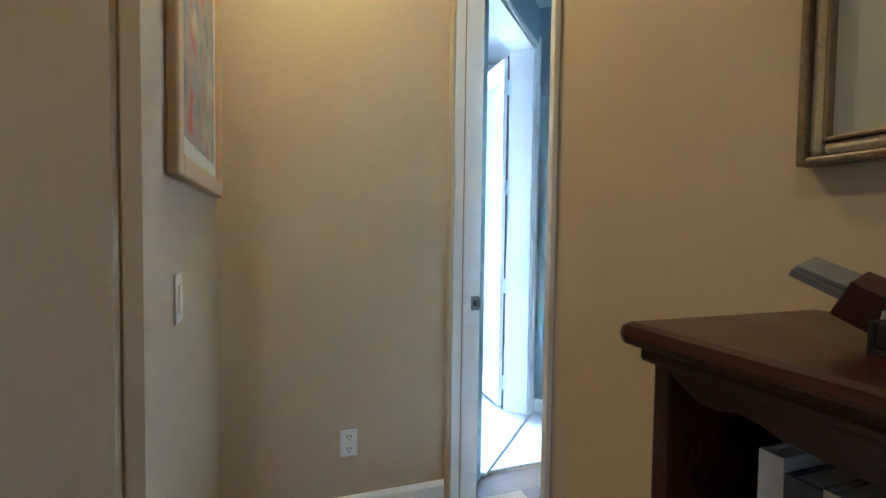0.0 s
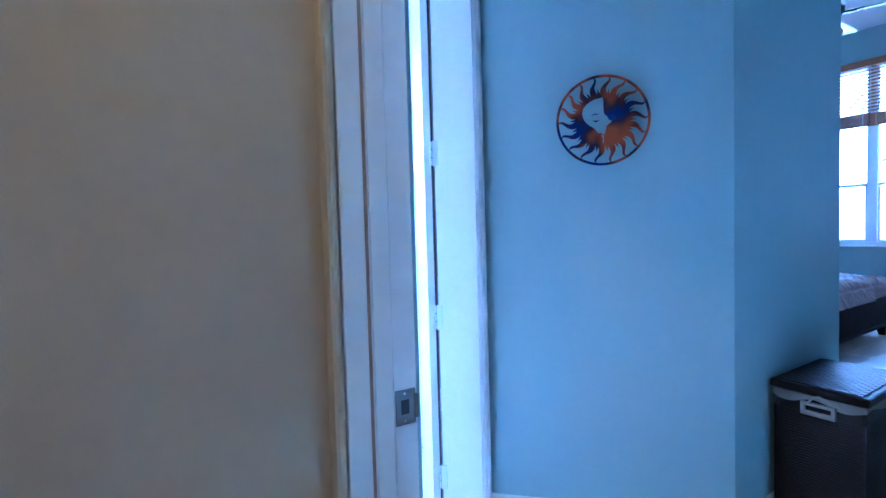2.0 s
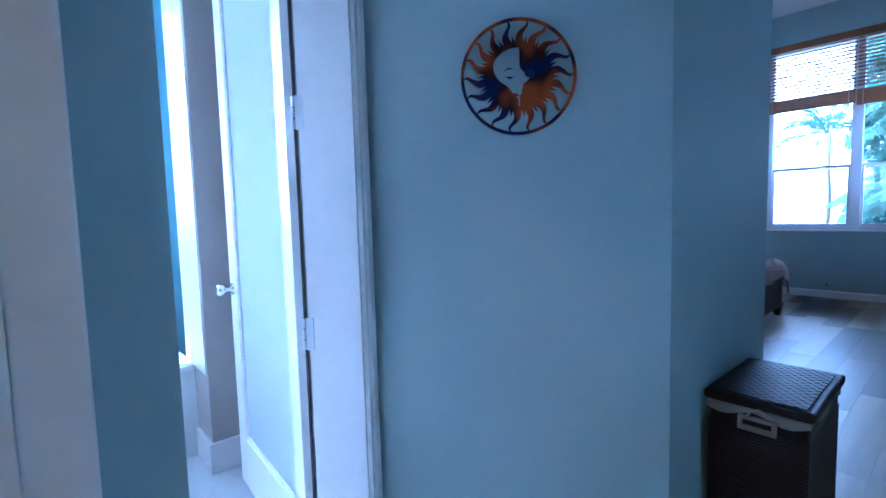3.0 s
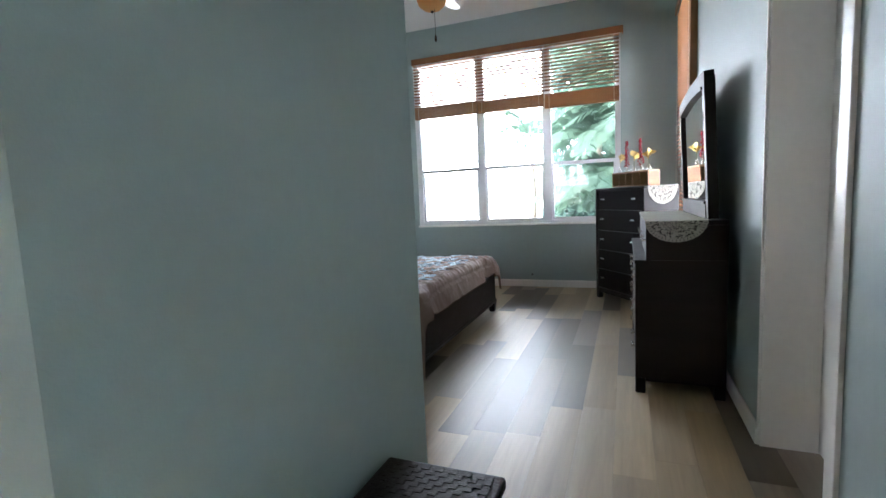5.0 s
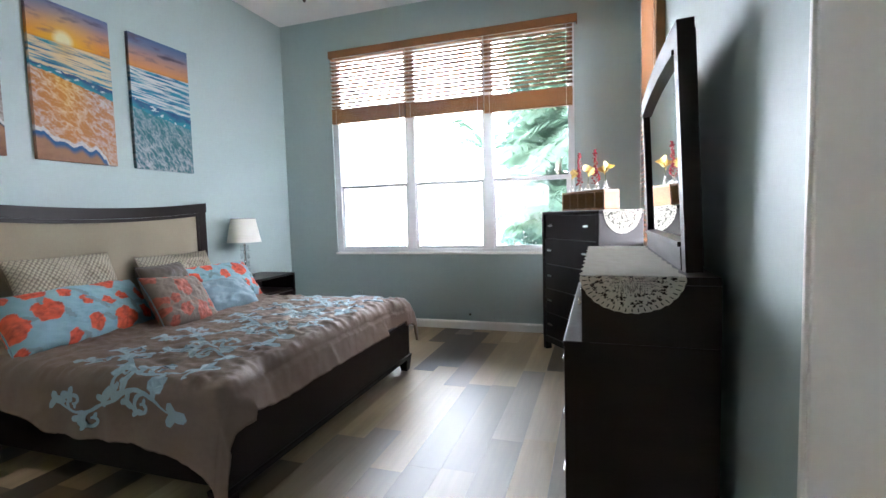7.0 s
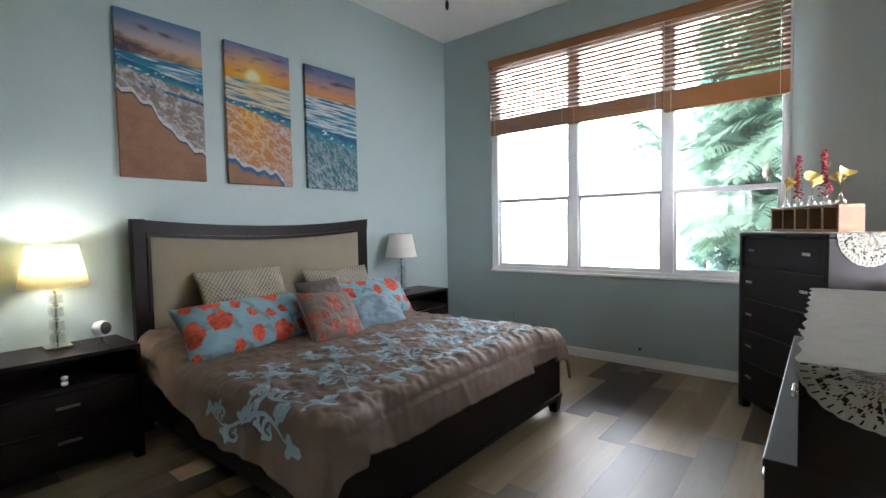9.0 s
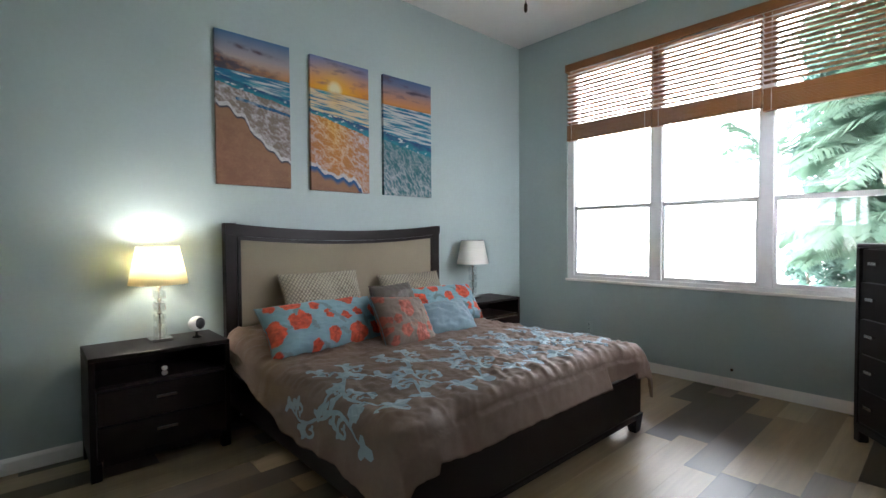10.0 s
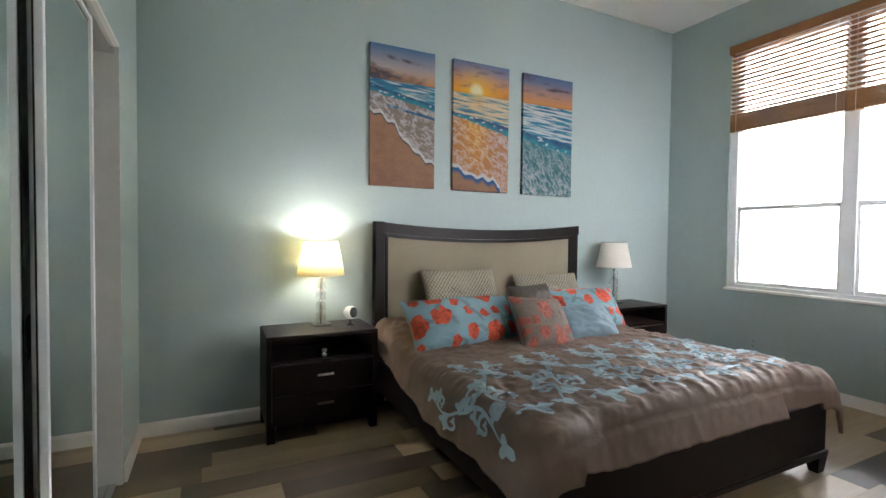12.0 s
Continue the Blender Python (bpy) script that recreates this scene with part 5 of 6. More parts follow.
for x0 in (0, ML - 0.075):
    part("frame_post", arched(x0, x0 + 0.075, lambda x: 0.0, arch, -0.055, 0.0, 4), ESPRESSO, mirror)
part("frame_top", arched(0.075, ML - 0.075, lambda x: arch(x) - 0.08, arch, -0.055, 0.0), ESPRESSO, mirror)
part("frame_bottom", arched(0.075, ML - 0.075, lambda x: 0.0, lambda x: 0.085, -0.055, 0.004), ESPRESSO, mirror)
part("inner_moulding", arched(0.075, ML - 0.075, lambda x: arch(x) - 0.10, lambda x: arch(x) - 0.082, -0.04, 0.008), ESPRESSO, mirror)
part("inner_moulding", arched(0.075, ML - 0.075, lambda x: 0.087, lambda x: 0.105, -0.04, 0.012), ESPRESSO, mirror)
part("glass", arched(0.075, ML - 0.075, lambda x: 0.09, lambda x: arch(x) - 0.085, -0.03, -0.018), MIRROR, mirror, "clear mirror glass")
part("backing", arched(0.02, ML - 0.02, lambda x: 0.02, lambda x: arch(x) - 0.03, -0.062, -0.05), BLACK, mirror)

# ---- ceiling fan ----
fan = thing("ceiling_fan", "bronze ceiling fan with pale blades and a pull chain", "ceiling fan", pose(-2.05, 4.42, CEIL))
part("canopy", lathe([(0.075, 0), (0.07, -0.03), (0.03, -0.06)], 24), BRONZE, fan, smooth=True)
part("down_rod", lathe([(0.013, -0.05), (0.013, -0.41)], 12), BRONZE, fan, smooth=True)
part("motor", lathe([(0.03, -0.39), (0.11, -0.42), (0.14, -0.47), (0.14, -0.54), (0.10, -0.59), (0.07, -0.61)], 32), BRONZE, fan, smooth=True)
part("switch_housing", lathe([(0.07, -0.61), (0.075, -0.65), (0.06, -0.69), (0.03, -0.705)], 24), BRONZE, fan, smooth=True)
part("light_bowl", lathe([(0.03, -0.70), (0.125, -0.71), (0.13, -0.725), (0.115, -0.77), (0.075, -0.805), (0.02, -0.82)], 28), AMBER, fan, "amber glass light bowl", smooth=True)
part("bowl_finial", lathe([(0.012, -0.815), (0.014, -0.828), (0.004, -0.84)], 12), BRONZE, fan, smooth=True)
part("pull_chain", tube([(0.03, -0.02, -0.80), (0.03, -0.02, -1.03)], 0.0022, 6), BRONZE, fan)
part("chain_fob", lathe([(0.004, -1.03), (0.010, -1.045), (0.011, -1.07), (0.006, -1.085)], 12, m=pose(0.03, -0.02, 0)), BRONZE, fan, smooth=True)
for k in range(5):
    mm = pose(0, 0, 0, 0, 0, 72 * k + 20)
    part("blade_arm", boxes((0.12, -0.03, -0.565, 0.27, 0.03, -0.55), bevel=0.004, m=mm), BRONZE, fan)
    pts = [(0.22, -0.055), (0.62, -0.072), (0.68, -0.05), (0.70, 0.0), (0.68, 0.05), (0.62, 0.072), (0.22, 0.055)]
    bm = outline(pts, 0.008, None, mm @ pose(0, 0, -0.562, 12))
    part("blade", bm, FANBLADE, fan, "pale cream wooden blade")

# ---- wall plates ----
def wall_plate(name, label, m, kind_of, paint=None):
    """Plate on the plane y = 0, standing out along +y."""
    pl = thing(name, label, "socket" if kind_of == "outlet" else "switch", m)
    part("plate", boxes((-0.036, 0, -0.058, 0.036, 0.006, 0.058), bevel=0.003), paint or WHITEPLASTIC, pl)
    if kind_of == "outlet":
        for z in (-0.027, 0.027):
            part("socket_face", boxes((-0.017, 0.005, z - 0.017, 0.017, 0.009, z + 0.017), bevel=0.003), paint or TRIM, pl)
            part("slot", boxes((-0.009, 0.0088, z - 0.002, -0.005, 0.0096, z + 0.010), (0.005, 0.0088, z - 0.002, 0.009, 0.0096, z + 0.010), (-0.003, 0.0088, z - 0.013, 0.003, 0.0096, z - 0.008)), BLACK, pl)
    else:
        part("rocker", boxes((-0.016, 0.005, -0.033, 0.016, 0.010, 0.033), bevel=0.003), TRIM, pl)
    return pl


wall_plate("wall_outlet", "white double outlet low on the hall wall", pose(-0.965, -1.257, 0.334, 0, 0, -90), "outlet")
wall_plate("wall_outlet", "double outlet painted over with the wall under the window", pose(-3.12, NORTH, 0.36, 0, 0, 180), "outlet", BLUE)
wall_plate("light_switch", "white rocker switch below the framed print", pose(-0.195, -1.765, 1.087), "switch")
jack = thing("cable_jack", "small dark cable jack low under the window", "socket", pose(-1.72, NORTH, 0.17))
part("knob", lathe([(0.012, 0), (0.012, 0.012), (0.006, 0.02)], 14, m=pose(0, 0, 0, 90)), BRONZE, jack)

# ---- sun and moon ornament on the slanted wall ----
uvx = DIAG.inverted() @ Vector((-1.431, 0.469, 1.65))
sun_m = Matrix.Translation(DIAG @ Vector((1.343, uvx.y, 1.65))) @ DIAG.to_3x3().to_4x4() @ pose(0, 0, 0, 90, 0, -90)
COPPER = bpy.data.materials.new("flame_blued_copper")
COPPER.use_nodes = True
cn, cl = COPPER.node_tree.nodes, COPPER.node_tree.links
cb = cn["Principled BSDF"]
cb.inputs["Metallic"].default_value, cb.inputs["Roughness"].default_value = 0.7, 0.42
tc, nz, rp = cn.new("ShaderNodeTexCoord"), cn.new("ShaderNodeTexNoise"), cn.new("ShaderNodeValToRGB")
nz.inputs["Scale"].default_value, nz.inputs["Detail"].default_value = 7.5, 2
rp.color_ramp.elements[0].position, rp.color_ramp.elements[0].color = 0.40, (0.012, 0.022, 0.12, 1)
rp.color_ramp.elements[1].position, rp.color_ramp.elements[1].color = 0.62, (0.42, 0.10, 0.025, 1)
rp.color_ramp.elements.new(0.48).color = (0.03, 0.015, 0.03, 1)
rp.color_ramp.elements.new(0.54).color = (0.20, 0.05, 0.02, 1)
cl.new(tc.outputs["Object"], nz.inputs["Vector"])
cl.new(nz.outputs["Fac"], rp.inputs[0])
cl.new(rp.outputs[0], cb.inputs["Base Color"])
R = 0.177
ornament = thing("sun_ornament", "round metal sun and moon ornament in copper and blue", "wall ornament", sun_m)
bm = lathe([(R - 0.010, 0), (R, 0), (R, 0.004), (R - 0.010, 0.004), (R - 0.010, 0)], 72, cap=False, m=pose(0, 0, 0.010))
part("ring", bm, COPPER, ornament)
part("mount", lathe([(0.02, 0), (0.02, 0.011)], 16, m=pose(0.055, 0.0, 0)), BRONZE, ornament)
for k in range(18):
    a = 2 * math.pi * k / 18 + 0.10
    pts = []
    r0, r1 = R * 0.50, R * 0.955
    for j in range(13):
        s = j / 12
        w = 0.0135 * (1 - s) ** 0.8 + 0.0012
        c = a + 0.13 * math.sin(s * 5.6) * s
        r = r0 + (r1 - r0) * s
        pts.append((r, c, w))
    left = [(r * math.cos(c) - w * math.sin(c), r * math.sin(c) + w * math.cos(c)) for r, c, w in pts]
    right = [(r * math.cos(c) + w * math.sin(c), r * math.sin(c) - w * math.cos(c)) for r, c, w in pts]
    part("ray", outline(right + left[::-1], 0.004, None, pose(0, 0, 0.010)), COPPER, ornament)
    a2 = a + math.pi / 18
    part("short_ray", outline([(R * 0.5 * math.cos(a2 - 0.10), R * 0.5 * math.sin(a2 - 0.10)), (R * 0.70 * math.cos(a2 + 0.05), R * 0.70 * math.sin(a2 + 0.05)), (R * 0.5 * math.cos(a2 + 0.10), R * 0.5 * math.sin(a2 + 0.10))], 0.004, None, pose(0, 0, 0.010)), COPPER, ornament)
# the sun's disc leaves a crescent open on one side, where the wall shows as the moon's face
def profile(t):
    """The seam of the two faces from brow to chin."""
    y = (0.5 - t) * 2
    nose = 0.030 * math.exp(-((t - 0.52) / 0.10) ** 2)
    lips = 0.008 * math.exp(-((t - 0.68) / 0.03) ** 2) + 0.008 * math.exp(-((t - 0.75) / 0.03) ** 2)
    return (0.004 + nose + lips) * (1 if t > 0.1 else t * 10), y * R * 0.50
ring_pts = [(R * 0.56 * math.cos(th), R * 0.56 * math.sin(th)) for th in [math.pi / 2 - math.pi * k / 30 for k in range(31)]]
seam = [profile(1 - k / 40) for k in range(41)]
part("sun_face", outline(ring_pts + [(x, y * 1.08) for x, y in seam], 0.004, None, pose(0, 0, 0.011)), COPPER, ornament)
bm = bmesh.new()
for k in range(30):
    a, b = math.pi / 2 + math.pi * k / 30, math.pi / 2 + math.pi * (k + 1) / 30
    wa, wb = (0.010 + 0.045 * max(0, math.cos(t - math.pi * 1.25)) ** 2 for t in (a, b))
    o = R * 0.56
    outline([(o * math.cos(a), o * math.sin(a)), (o * math.cos(b), o * math.sin(b)), ((o - wb) * math.cos(b), (o - wb) * math.sin(b)), ((o - wa) * math.cos(a), (o - wa) * math.sin(a))], 0.004, bm, pose(0, 0, 0.010))
part("moon_rim", bm, COPPER, ornament)
for pts, z in (([(-0.045, 0.018), (-0.03, 0.028), (-0.012, 0.024), (-0.03, 0.024)], 0), ([(-0.04, 0.002), (-0.026, -0.006), (-0.010, 0.002), (-0.026, 0.0)], 0), ([(-0.028, -0.055), (-0.008, -0.048), (0.004, -0.058), (-0.010, -0.060)], 0)):
    part("moon_feature", outline(pts, 0.004, None, pose(0, 0, 0.010)), COPPER, ornament)
part("sun_eye", outline([(0.035 + 0.016 * math.cos(k * 0.524), 0.008 + 0.013 * math.sin(k * 0.524)) for k in range(12)], 0.003, None, pose(0, 0, 0.016)), material("blued_steel", (0.02, 0.04, 0.16), 0.4, metal=0.6), ornament)

# ---- laundry hamper ----
HXA, HXB, HYA, HYB, HH = -1.085, -0.775, 1.05, 1.53, 0.60
hamper = thing("laundry_hamper", "dark woven hamper with a cloth liner and lifting lid", "hamper", pose((HXA + HXB) / 2, (HYA + HYB) / 2, 0))
bm = boxes((HXA + 0.012, HYA + 0.012, 0, HXB - 0.012, HYB - 0.012, HH - 0.055), bevel=0.012)
part("body", bm, RATTAN, hamper, local=False)
bm = bmesh.new()
for k in range(46):
    for a, b, c, d in ((HXA + 0.010, HYA + 0.010, HXB - 0.010, HYB - 0.010),):
        z = 0.008 + k * 0.0105
        box(bm, a, b, z, c, d, z + 0.0075)
tagged(part("woven_band", bm, RATTAN, hamper, local=False), kind="stuff")
part("liner", sheet(60, 2, lambda u, v: Vector((*[(HXA + 0.007 + (HXB - HXA - 0.014) * min(max(s, 0), 1)) for s in ((u * 4 if u < 0.25 else (1 if u < 0.5 else (3 - u * 4 if u < 0.75 else 0))),)], [(HYA + 0.007 + (HYB - HYA - 0.014) * min(max(s, 0), 1)) for s in ((0 if u < 0.25 else (u * 4 - 1 if u < 0.5 else (1 if u < 0.75 else 4 - u * 4))),)][0], HH - 0.04 - v * (0.028 + 0.012 * math.sin(u * 40)))) ), CANVAS, hamper, "natural cloth liner edge", local=False)
lid = part("lid", boxes((HXA, HYA - 0.01, HH - 0.035, HXB + 0.005, HYB, HH - 0.003), bevel=0.008), RATTAN, hamper, local=False)
bm = bmesh.new()
nx, ny = 15, 25
for i in range(nx):
    for j in range(ny):
        x, y = HXA + 0.02 + (i + 0.5) * (HXB - HXA - 0.04) / nx, HYA + 0.01 + (j + 0.5) * (HYB - HYA - 0.03) / ny
        w, h = ((0.0105, 0.0085) if (i + j) % 2 else (0.0085, 0.0105))
        box(bm, x - w, y - h, HH - 0.005, x + w, y + h, HH + (0.002 if (i + j) % 2 else 0.0005), 0.0)
weave = part("lid_weave", bm, RATTAN, hamper, local=False)
xh = HXA + 0.16
part("clasp", boxes((xh - 0.055, HYA - 0.006, HH - 0.115, xh + 0.055, HYA + 0.012, HH - 0.10), (xh - 0.055, HYA - 0.006, HH - 0.10, xh - 0.042, HYA + 0.012, HH - 0.075), (xh + 0.042, HYA - 0.006, HH - 0.10, xh + 0.055, HYA + 0.012, HH - 0.075), (xh - 0.055, HYA - 0.006, HH - 0.078, xh + 0.055, HYA + 0.012, HH - 0.066), bevel=0.002), CANVAS, hamper, "pale reinforced handle hole", local=False)
part("tie_cord", tube([(xh - 0.03, HYA - 0.004, HH - 0.07), (xh - 0.012, HYA - 0.014, HH - 0.04), (xh + 0.01, HYA - 0.016, HH - 0.03), (xh + 0.05, HYA - 0.014, HH - 0.05), (xh + 0.07, HYA - 0.014, HH - 0.055)], 0.0045, 8), CANVAS, hamper, "loose cloth tie", smooth=True, local=False)

# ---- bathroom ----
tub = thing("bathtub", "white built-in bathtub with a wide tiled deck", "bathtub", pose(-3.6, -1.1, 0))
part("apron", boxes((-3.13, -2.55, 0.012, -3.10, -0.127, 0.47), bevel=0.003), TILE, tub, local=False)
part("deck", boxes((-4.08, -2.55, 0.465, -3.09, -0.127, 0.495), bevel=0.006), ACRYLIC, tub, local=False)
part("core", boxes((-4.07, -2.55, 0.012, -3.13, -0.13, 0.465)), TILE, tub, local=False)
part("backsplash", boxes((-4.078, -2.55, 0.496, -4.06, -0.13, 0.76), bevel=0.003), TILE, tub, local=False)
bath_base = thing("baseboard_bathroom", "tall white baseboard round the bathroom wall end", "baseboard", pose(-2.86, -0.125, 0), kind="structure")
part("board", boxes((-2.862, -0.14, 0.012, -2.845, 0.78, 0.16), (-3.10, -0.141, 0.012, -2.845, -0.123, 0.16), bevel=0.003), TRIM, bath_base, local=False)
# the wall end's lit south side, made lighter by a white sheet
lit_side = thing("trim_bathroom", "white sheet standing in for the lit side of the wall end", "trim", pose(-2.87, -0.125, 0.16), kind="structure")
part("strip", boxes((-3.235, -0.134, 0.496, -2.868, -0.124, 2.74)), TRIM, lit_side, local=False)
curtain = thing("shower_curtain", "gathered sheer white curtain tied back by the tub", "curtain", pose(-3.95, -0.3, 0.5))
def drape(u, v):
    z = 2.45 - v * 1.93
    tie = 1.22
    pull = math.exp(-((z - tie) / 0.28) ** 2)
    wide = (0.62 if z > tie else 0.36)
    mid = max(0, min(1, (2.45 - z) / 1.23))
    y1 = -0.16
    y0 = y1 - (0.75 * (1 - mid) ** 0.8 + 0.10) if z > tie else y1 - 0.10 - 0.22 * min(1, (tie - z) * 2)
    f = 0.022 * math.sin(u * 44) * (1 - 0.6 * pull)
    return Vector((-3.98 + f + 0.03 * (1 - pull), y0 + u * (y1 - y0), z))
part("cloth", sheet(90, 50, drape), SHEER, curtain, smooth=True, local=False)
part("tie_back", boxes((-4.03, -0.27, 1.20, -3.94, -0.15, 1.225), bevel=0.008), SKYBLUE, curtain, local=False)
part("rod", tube([(-3.98, -2.5, 2.47), (-3.98, -0.13, 2.47)], 0.012, 12), CHROME, curtain, smooth=True, local=False)

# ---- hall ----
def frame_bm(w, h, bar, depth, bevel=0.006):
    return boxes((-w / 2, 0, 0, -w / 2 + bar, depth, h), (w / 2 - bar, 0, 0, w / 2, depth, h), (-w / 2 + bar, 0, 0, w / 2 - bar, depth, bar), (-w / 2 + bar, 0, h - bar, w / 2 - bar, depth, h), bevel=bevel)


print_m = pose(-0.488, -1.765, 1.362)
pic = thing("framed_print", "abstract pastel print in a light wood frame", "wall picture", print_m)
part("frame", frame_bm(0.80, 1.0, 0.055, 0.028), OAK, pic)
part("mat_board", boxes((-0.345, 0.004, 0.055, 0.345, 0.010, 0.945)), LINEN, pic, "white mat")
def pastel(u, v):
    a = wob(u * 3, v * 4, 51)
    b = wob(u * 6, v * 7, 57)
    c = blend((0.42, 0.36, 0.26), (0.30, 0.31, 0.26), 0.5 + a)
    c = blend(c, (0.46, 0.30, 0.20), 2.0 * max(0, a - 0.05))
    c = blend(c, (0.46, 0.13, 0.10), 2.4 * max(0, b - 0.22) * (v < 0.6))
    c = blend(c, (0.22, 0.23, 0.21), 2.0 * max(0, -b - 0.18))
    return blend(c, (0.60, 0.52, 0.34), 2.0 * max(0, -a - 0.2))
part("print", sheet(60, 80, lambda u, v: Vector((-0.295 + u * 0.59, 0.0115, 0.105 + v * 0.79)), pastel), PRINT, pic)

pic2 = thing("framed_picture", "pale picture in a wide aged silver frame", "wall picture", pose(0.92, HY0, 1.35, 0, 0, 180))
def ring_bm(w, h, bar, y0, y1, inset, bevel):
    """A rectangular border inset from the outer size."""
    a, b = w / 2 - inset, w / 2 - inset - bar
    lo, hi = inset, h - inset
    return boxes((-a, y0, lo, -b, y1, hi), (b, y0, lo, a, y1, hi), (-b, y0, lo, b, y1, lo + bar), (-b, y0, hi - bar, b, y1, hi), bevel=bevel)
part("frame", ring_bm(0.72, 0.86, 0.012, 0, 0.03, 0, 0.004), OLDGOLD, pic2)
part("frame_cove", ring_bm(0.72, 0.86, 0.019, 0.002, 0.023, 0.012, 0.008), SILVER, pic2)
part("inner_lip", ring_bm(0.72, 0.86, 0.006, 0.002, 0.026, 0.031, 0.002), OLDGOLD, pic2)
part("picture", sheet(20, 24, lambda u, v: Vector((-0.323 + u * 0.646, 0.012, 0.037 + v * 0.786)), lambda u, v: blend((0.50, 0.47, 0.40), (0.40, 0.385, 0.33), 0.5 + wob(u * 2, v * 2, 70))), PRINT, pic2)

KX0, KX1, KY0, KY1, KZ = 0.605, 1.475, -1.135, -0.825, 1.150
case = thing("bookcase", "cherry wood bookcase with a moulded top and scalloped rail", "bookcase", pose(KX0, KY1, 0))
bm = boxes((KX0 - 0.03, KY0 - 0.03, KZ - 0.028, KX1 + 0.03, KY1 + 0.002, KZ), bevel=0.012)
part("top", bm, CHERRY, case, local=False)
part("top_moulding", boxes((KX0 - 0.012, KY0 - 0.012, KZ - 0.045, KX1 + 0.012, KY1, KZ - 0.028), bevel=0.006), CHERRY, case, local=False)
for x0, x1 in ((KX0, KX0 + 0.022), (KX1 - 0.022, KX1)):
    part("side_panel", boxes((x0, KY0, 0, x1, KY1, KZ - 0.045), bevel=0.003), CHERRY, case, local=False)
part("back_panel", boxes((KX0 + 0.022, KY1 - 0.012, 0.05, KX1 - 0.022, KY1, KZ - 0.045)), CHERRY, case, local=False)
for z in (0.08, 0.44, 0.80):
    part("shelf", boxes((KX0 + 0.022, KY0 + 0.012, z, KX1 - 0.022, KY1 - 0.012, z + 0.02), bevel=0.002), CHERRY, case, local=False)
pts = [(KX0 + 0.022, KZ - 0.045)]
W = KX1 - KX0 - 0.044
for k in range(41):
    s = k / 40
    e = min(s, 1 - s)
    dip = 0.004 + 0.022 * math.sin(min(e / 0.06, 1) * math.pi / 2) - 0.010 * math.exp(-((e - 0.11) / 0.018) ** 2) + 0.012 * math.sin(min(max((e - 0.11) / 0.39, 0), 1) * math.pi / 2)
    pts.append((KX0 + 0.022 + s * W, KZ - 0.045 - dip))
pts.append((KX1 - 0.022, KZ - 0.045))
part("scalloped_rail", outline(pts, 0.018, None, pose(0, KY0 + 0.018, 0, 90)), CHERRY, case, local=False)
rnd = random.Random(9)
x = KX0 + 0.105
tints = [(0.55, 0.52, 0.45), (0.05, 0.05, 0.06), (0.45, 0.42, 0.36), (0.30, 0.28, 0.22), (0.12, 0.03, 0.025), (0.40, 0.36, 0.30), (0.08, 0.10, 0.14)]
COVERS = [material("book_cover", c, 0.6, vary=0.15, scale=20) for c in tints]
PAPER = material("book_paper", (0.6, 0.56, 0.47), 0.9, vary=0.1, scale=200)
for k in range(24):
    w, h, d = rnd.uniform(0.014, 0.034), rnd.uniform(0.215, 0.25), rnd.uniform(0.15, 0.19)
    bk = thing("book", "upright book on the bookcase shelf", "book", pose(x, KY0 + 0.03, 0.82), "books on the shelf")
    part("cover", boxes((0, 0, 0, 0.003, d, h), (w - 0.003, 0, 0, w, d, h), (0.003, 0, 0, w - 0.003, 0.004, h)), COVERS[k % 7], bk)
    part("page_block", boxes((0.003, 0.004, 0.004, w - 0.003, d - 0.004, h - 0.004)), PAPER, bk)
    x += w + 0.001
    if x > KX1 - 0.08:
        break
GREY = material("grey_card", (0.17, 0.17, 0.185), 0.7, vary=0.1)
MAROON = material("maroon_box", (0.04, 0.008, 0.006), 0.5, vary=0.15)
tray = thing("dark_tray", "shallow dark tray on the bookcase top", "tray", pose(0.905, -0.985, KZ))
part("base", boxes((-0.14, -0.07, 0, 0.14, 0.07, 0.006), bevel=0.001), BLACK, tray)
part("rim", boxes((-0.14, -0.07, 0.006, -0.134, 0.07, 0.03), (0.134, -0.07, 0.006, 0.14, 0.07, 0.03), (-0.134, -0.07, 0.006, 0.134, -0.064, 0.03), (-0.134, 0.064, 0.006, 0.134, 0.07, 0.03), bevel=0.002), BLACK, tray)
b1 = thing("small_box", "small maroon box leaning on the tray rim", "box", pose(0.735, -0.985, KZ + 0.036, 8, 26, 20))
part("carton", boxes((-0.024, -0.03, -0.02, 0.024, 0.03, 0.02), bevel=0.002), MAROON, b1)
b2 = thing("folded_card", "folded grey card sticking out from the maroon box", "card", pose(0.694, -0.965, KZ + 0.052, 10, 26, 20))
part("leaf", boxes((-0.042, -0.03, -0.008, 0.04, 0.03, 0.001), bevel=0.001), GREY, b2)
part("leaf", boxes((-0.040, -0.028, 0.002, 0.038, 0.03, 0.008), bevel=0.001, m=pose(0, 0, 0, 0, -3)), GREY, b2)
b3 = thing("folded_card", "pale folded card standing in the tray", "card", pose(0.795, -0.975, KZ + 0.040, 20, -32, 10))
part("leaf", boxes((-0.055, -0.04, 0, 0.05, 0.04, 0.008), bevel=0.001), GREY, b3)
part("leaf", boxes((-0.05, -0.04, 0, 0.05, 0.04, 0.006), bevel=0.001, m=pose(0, 0, 0.004, 12, 28)), GREY, b3)

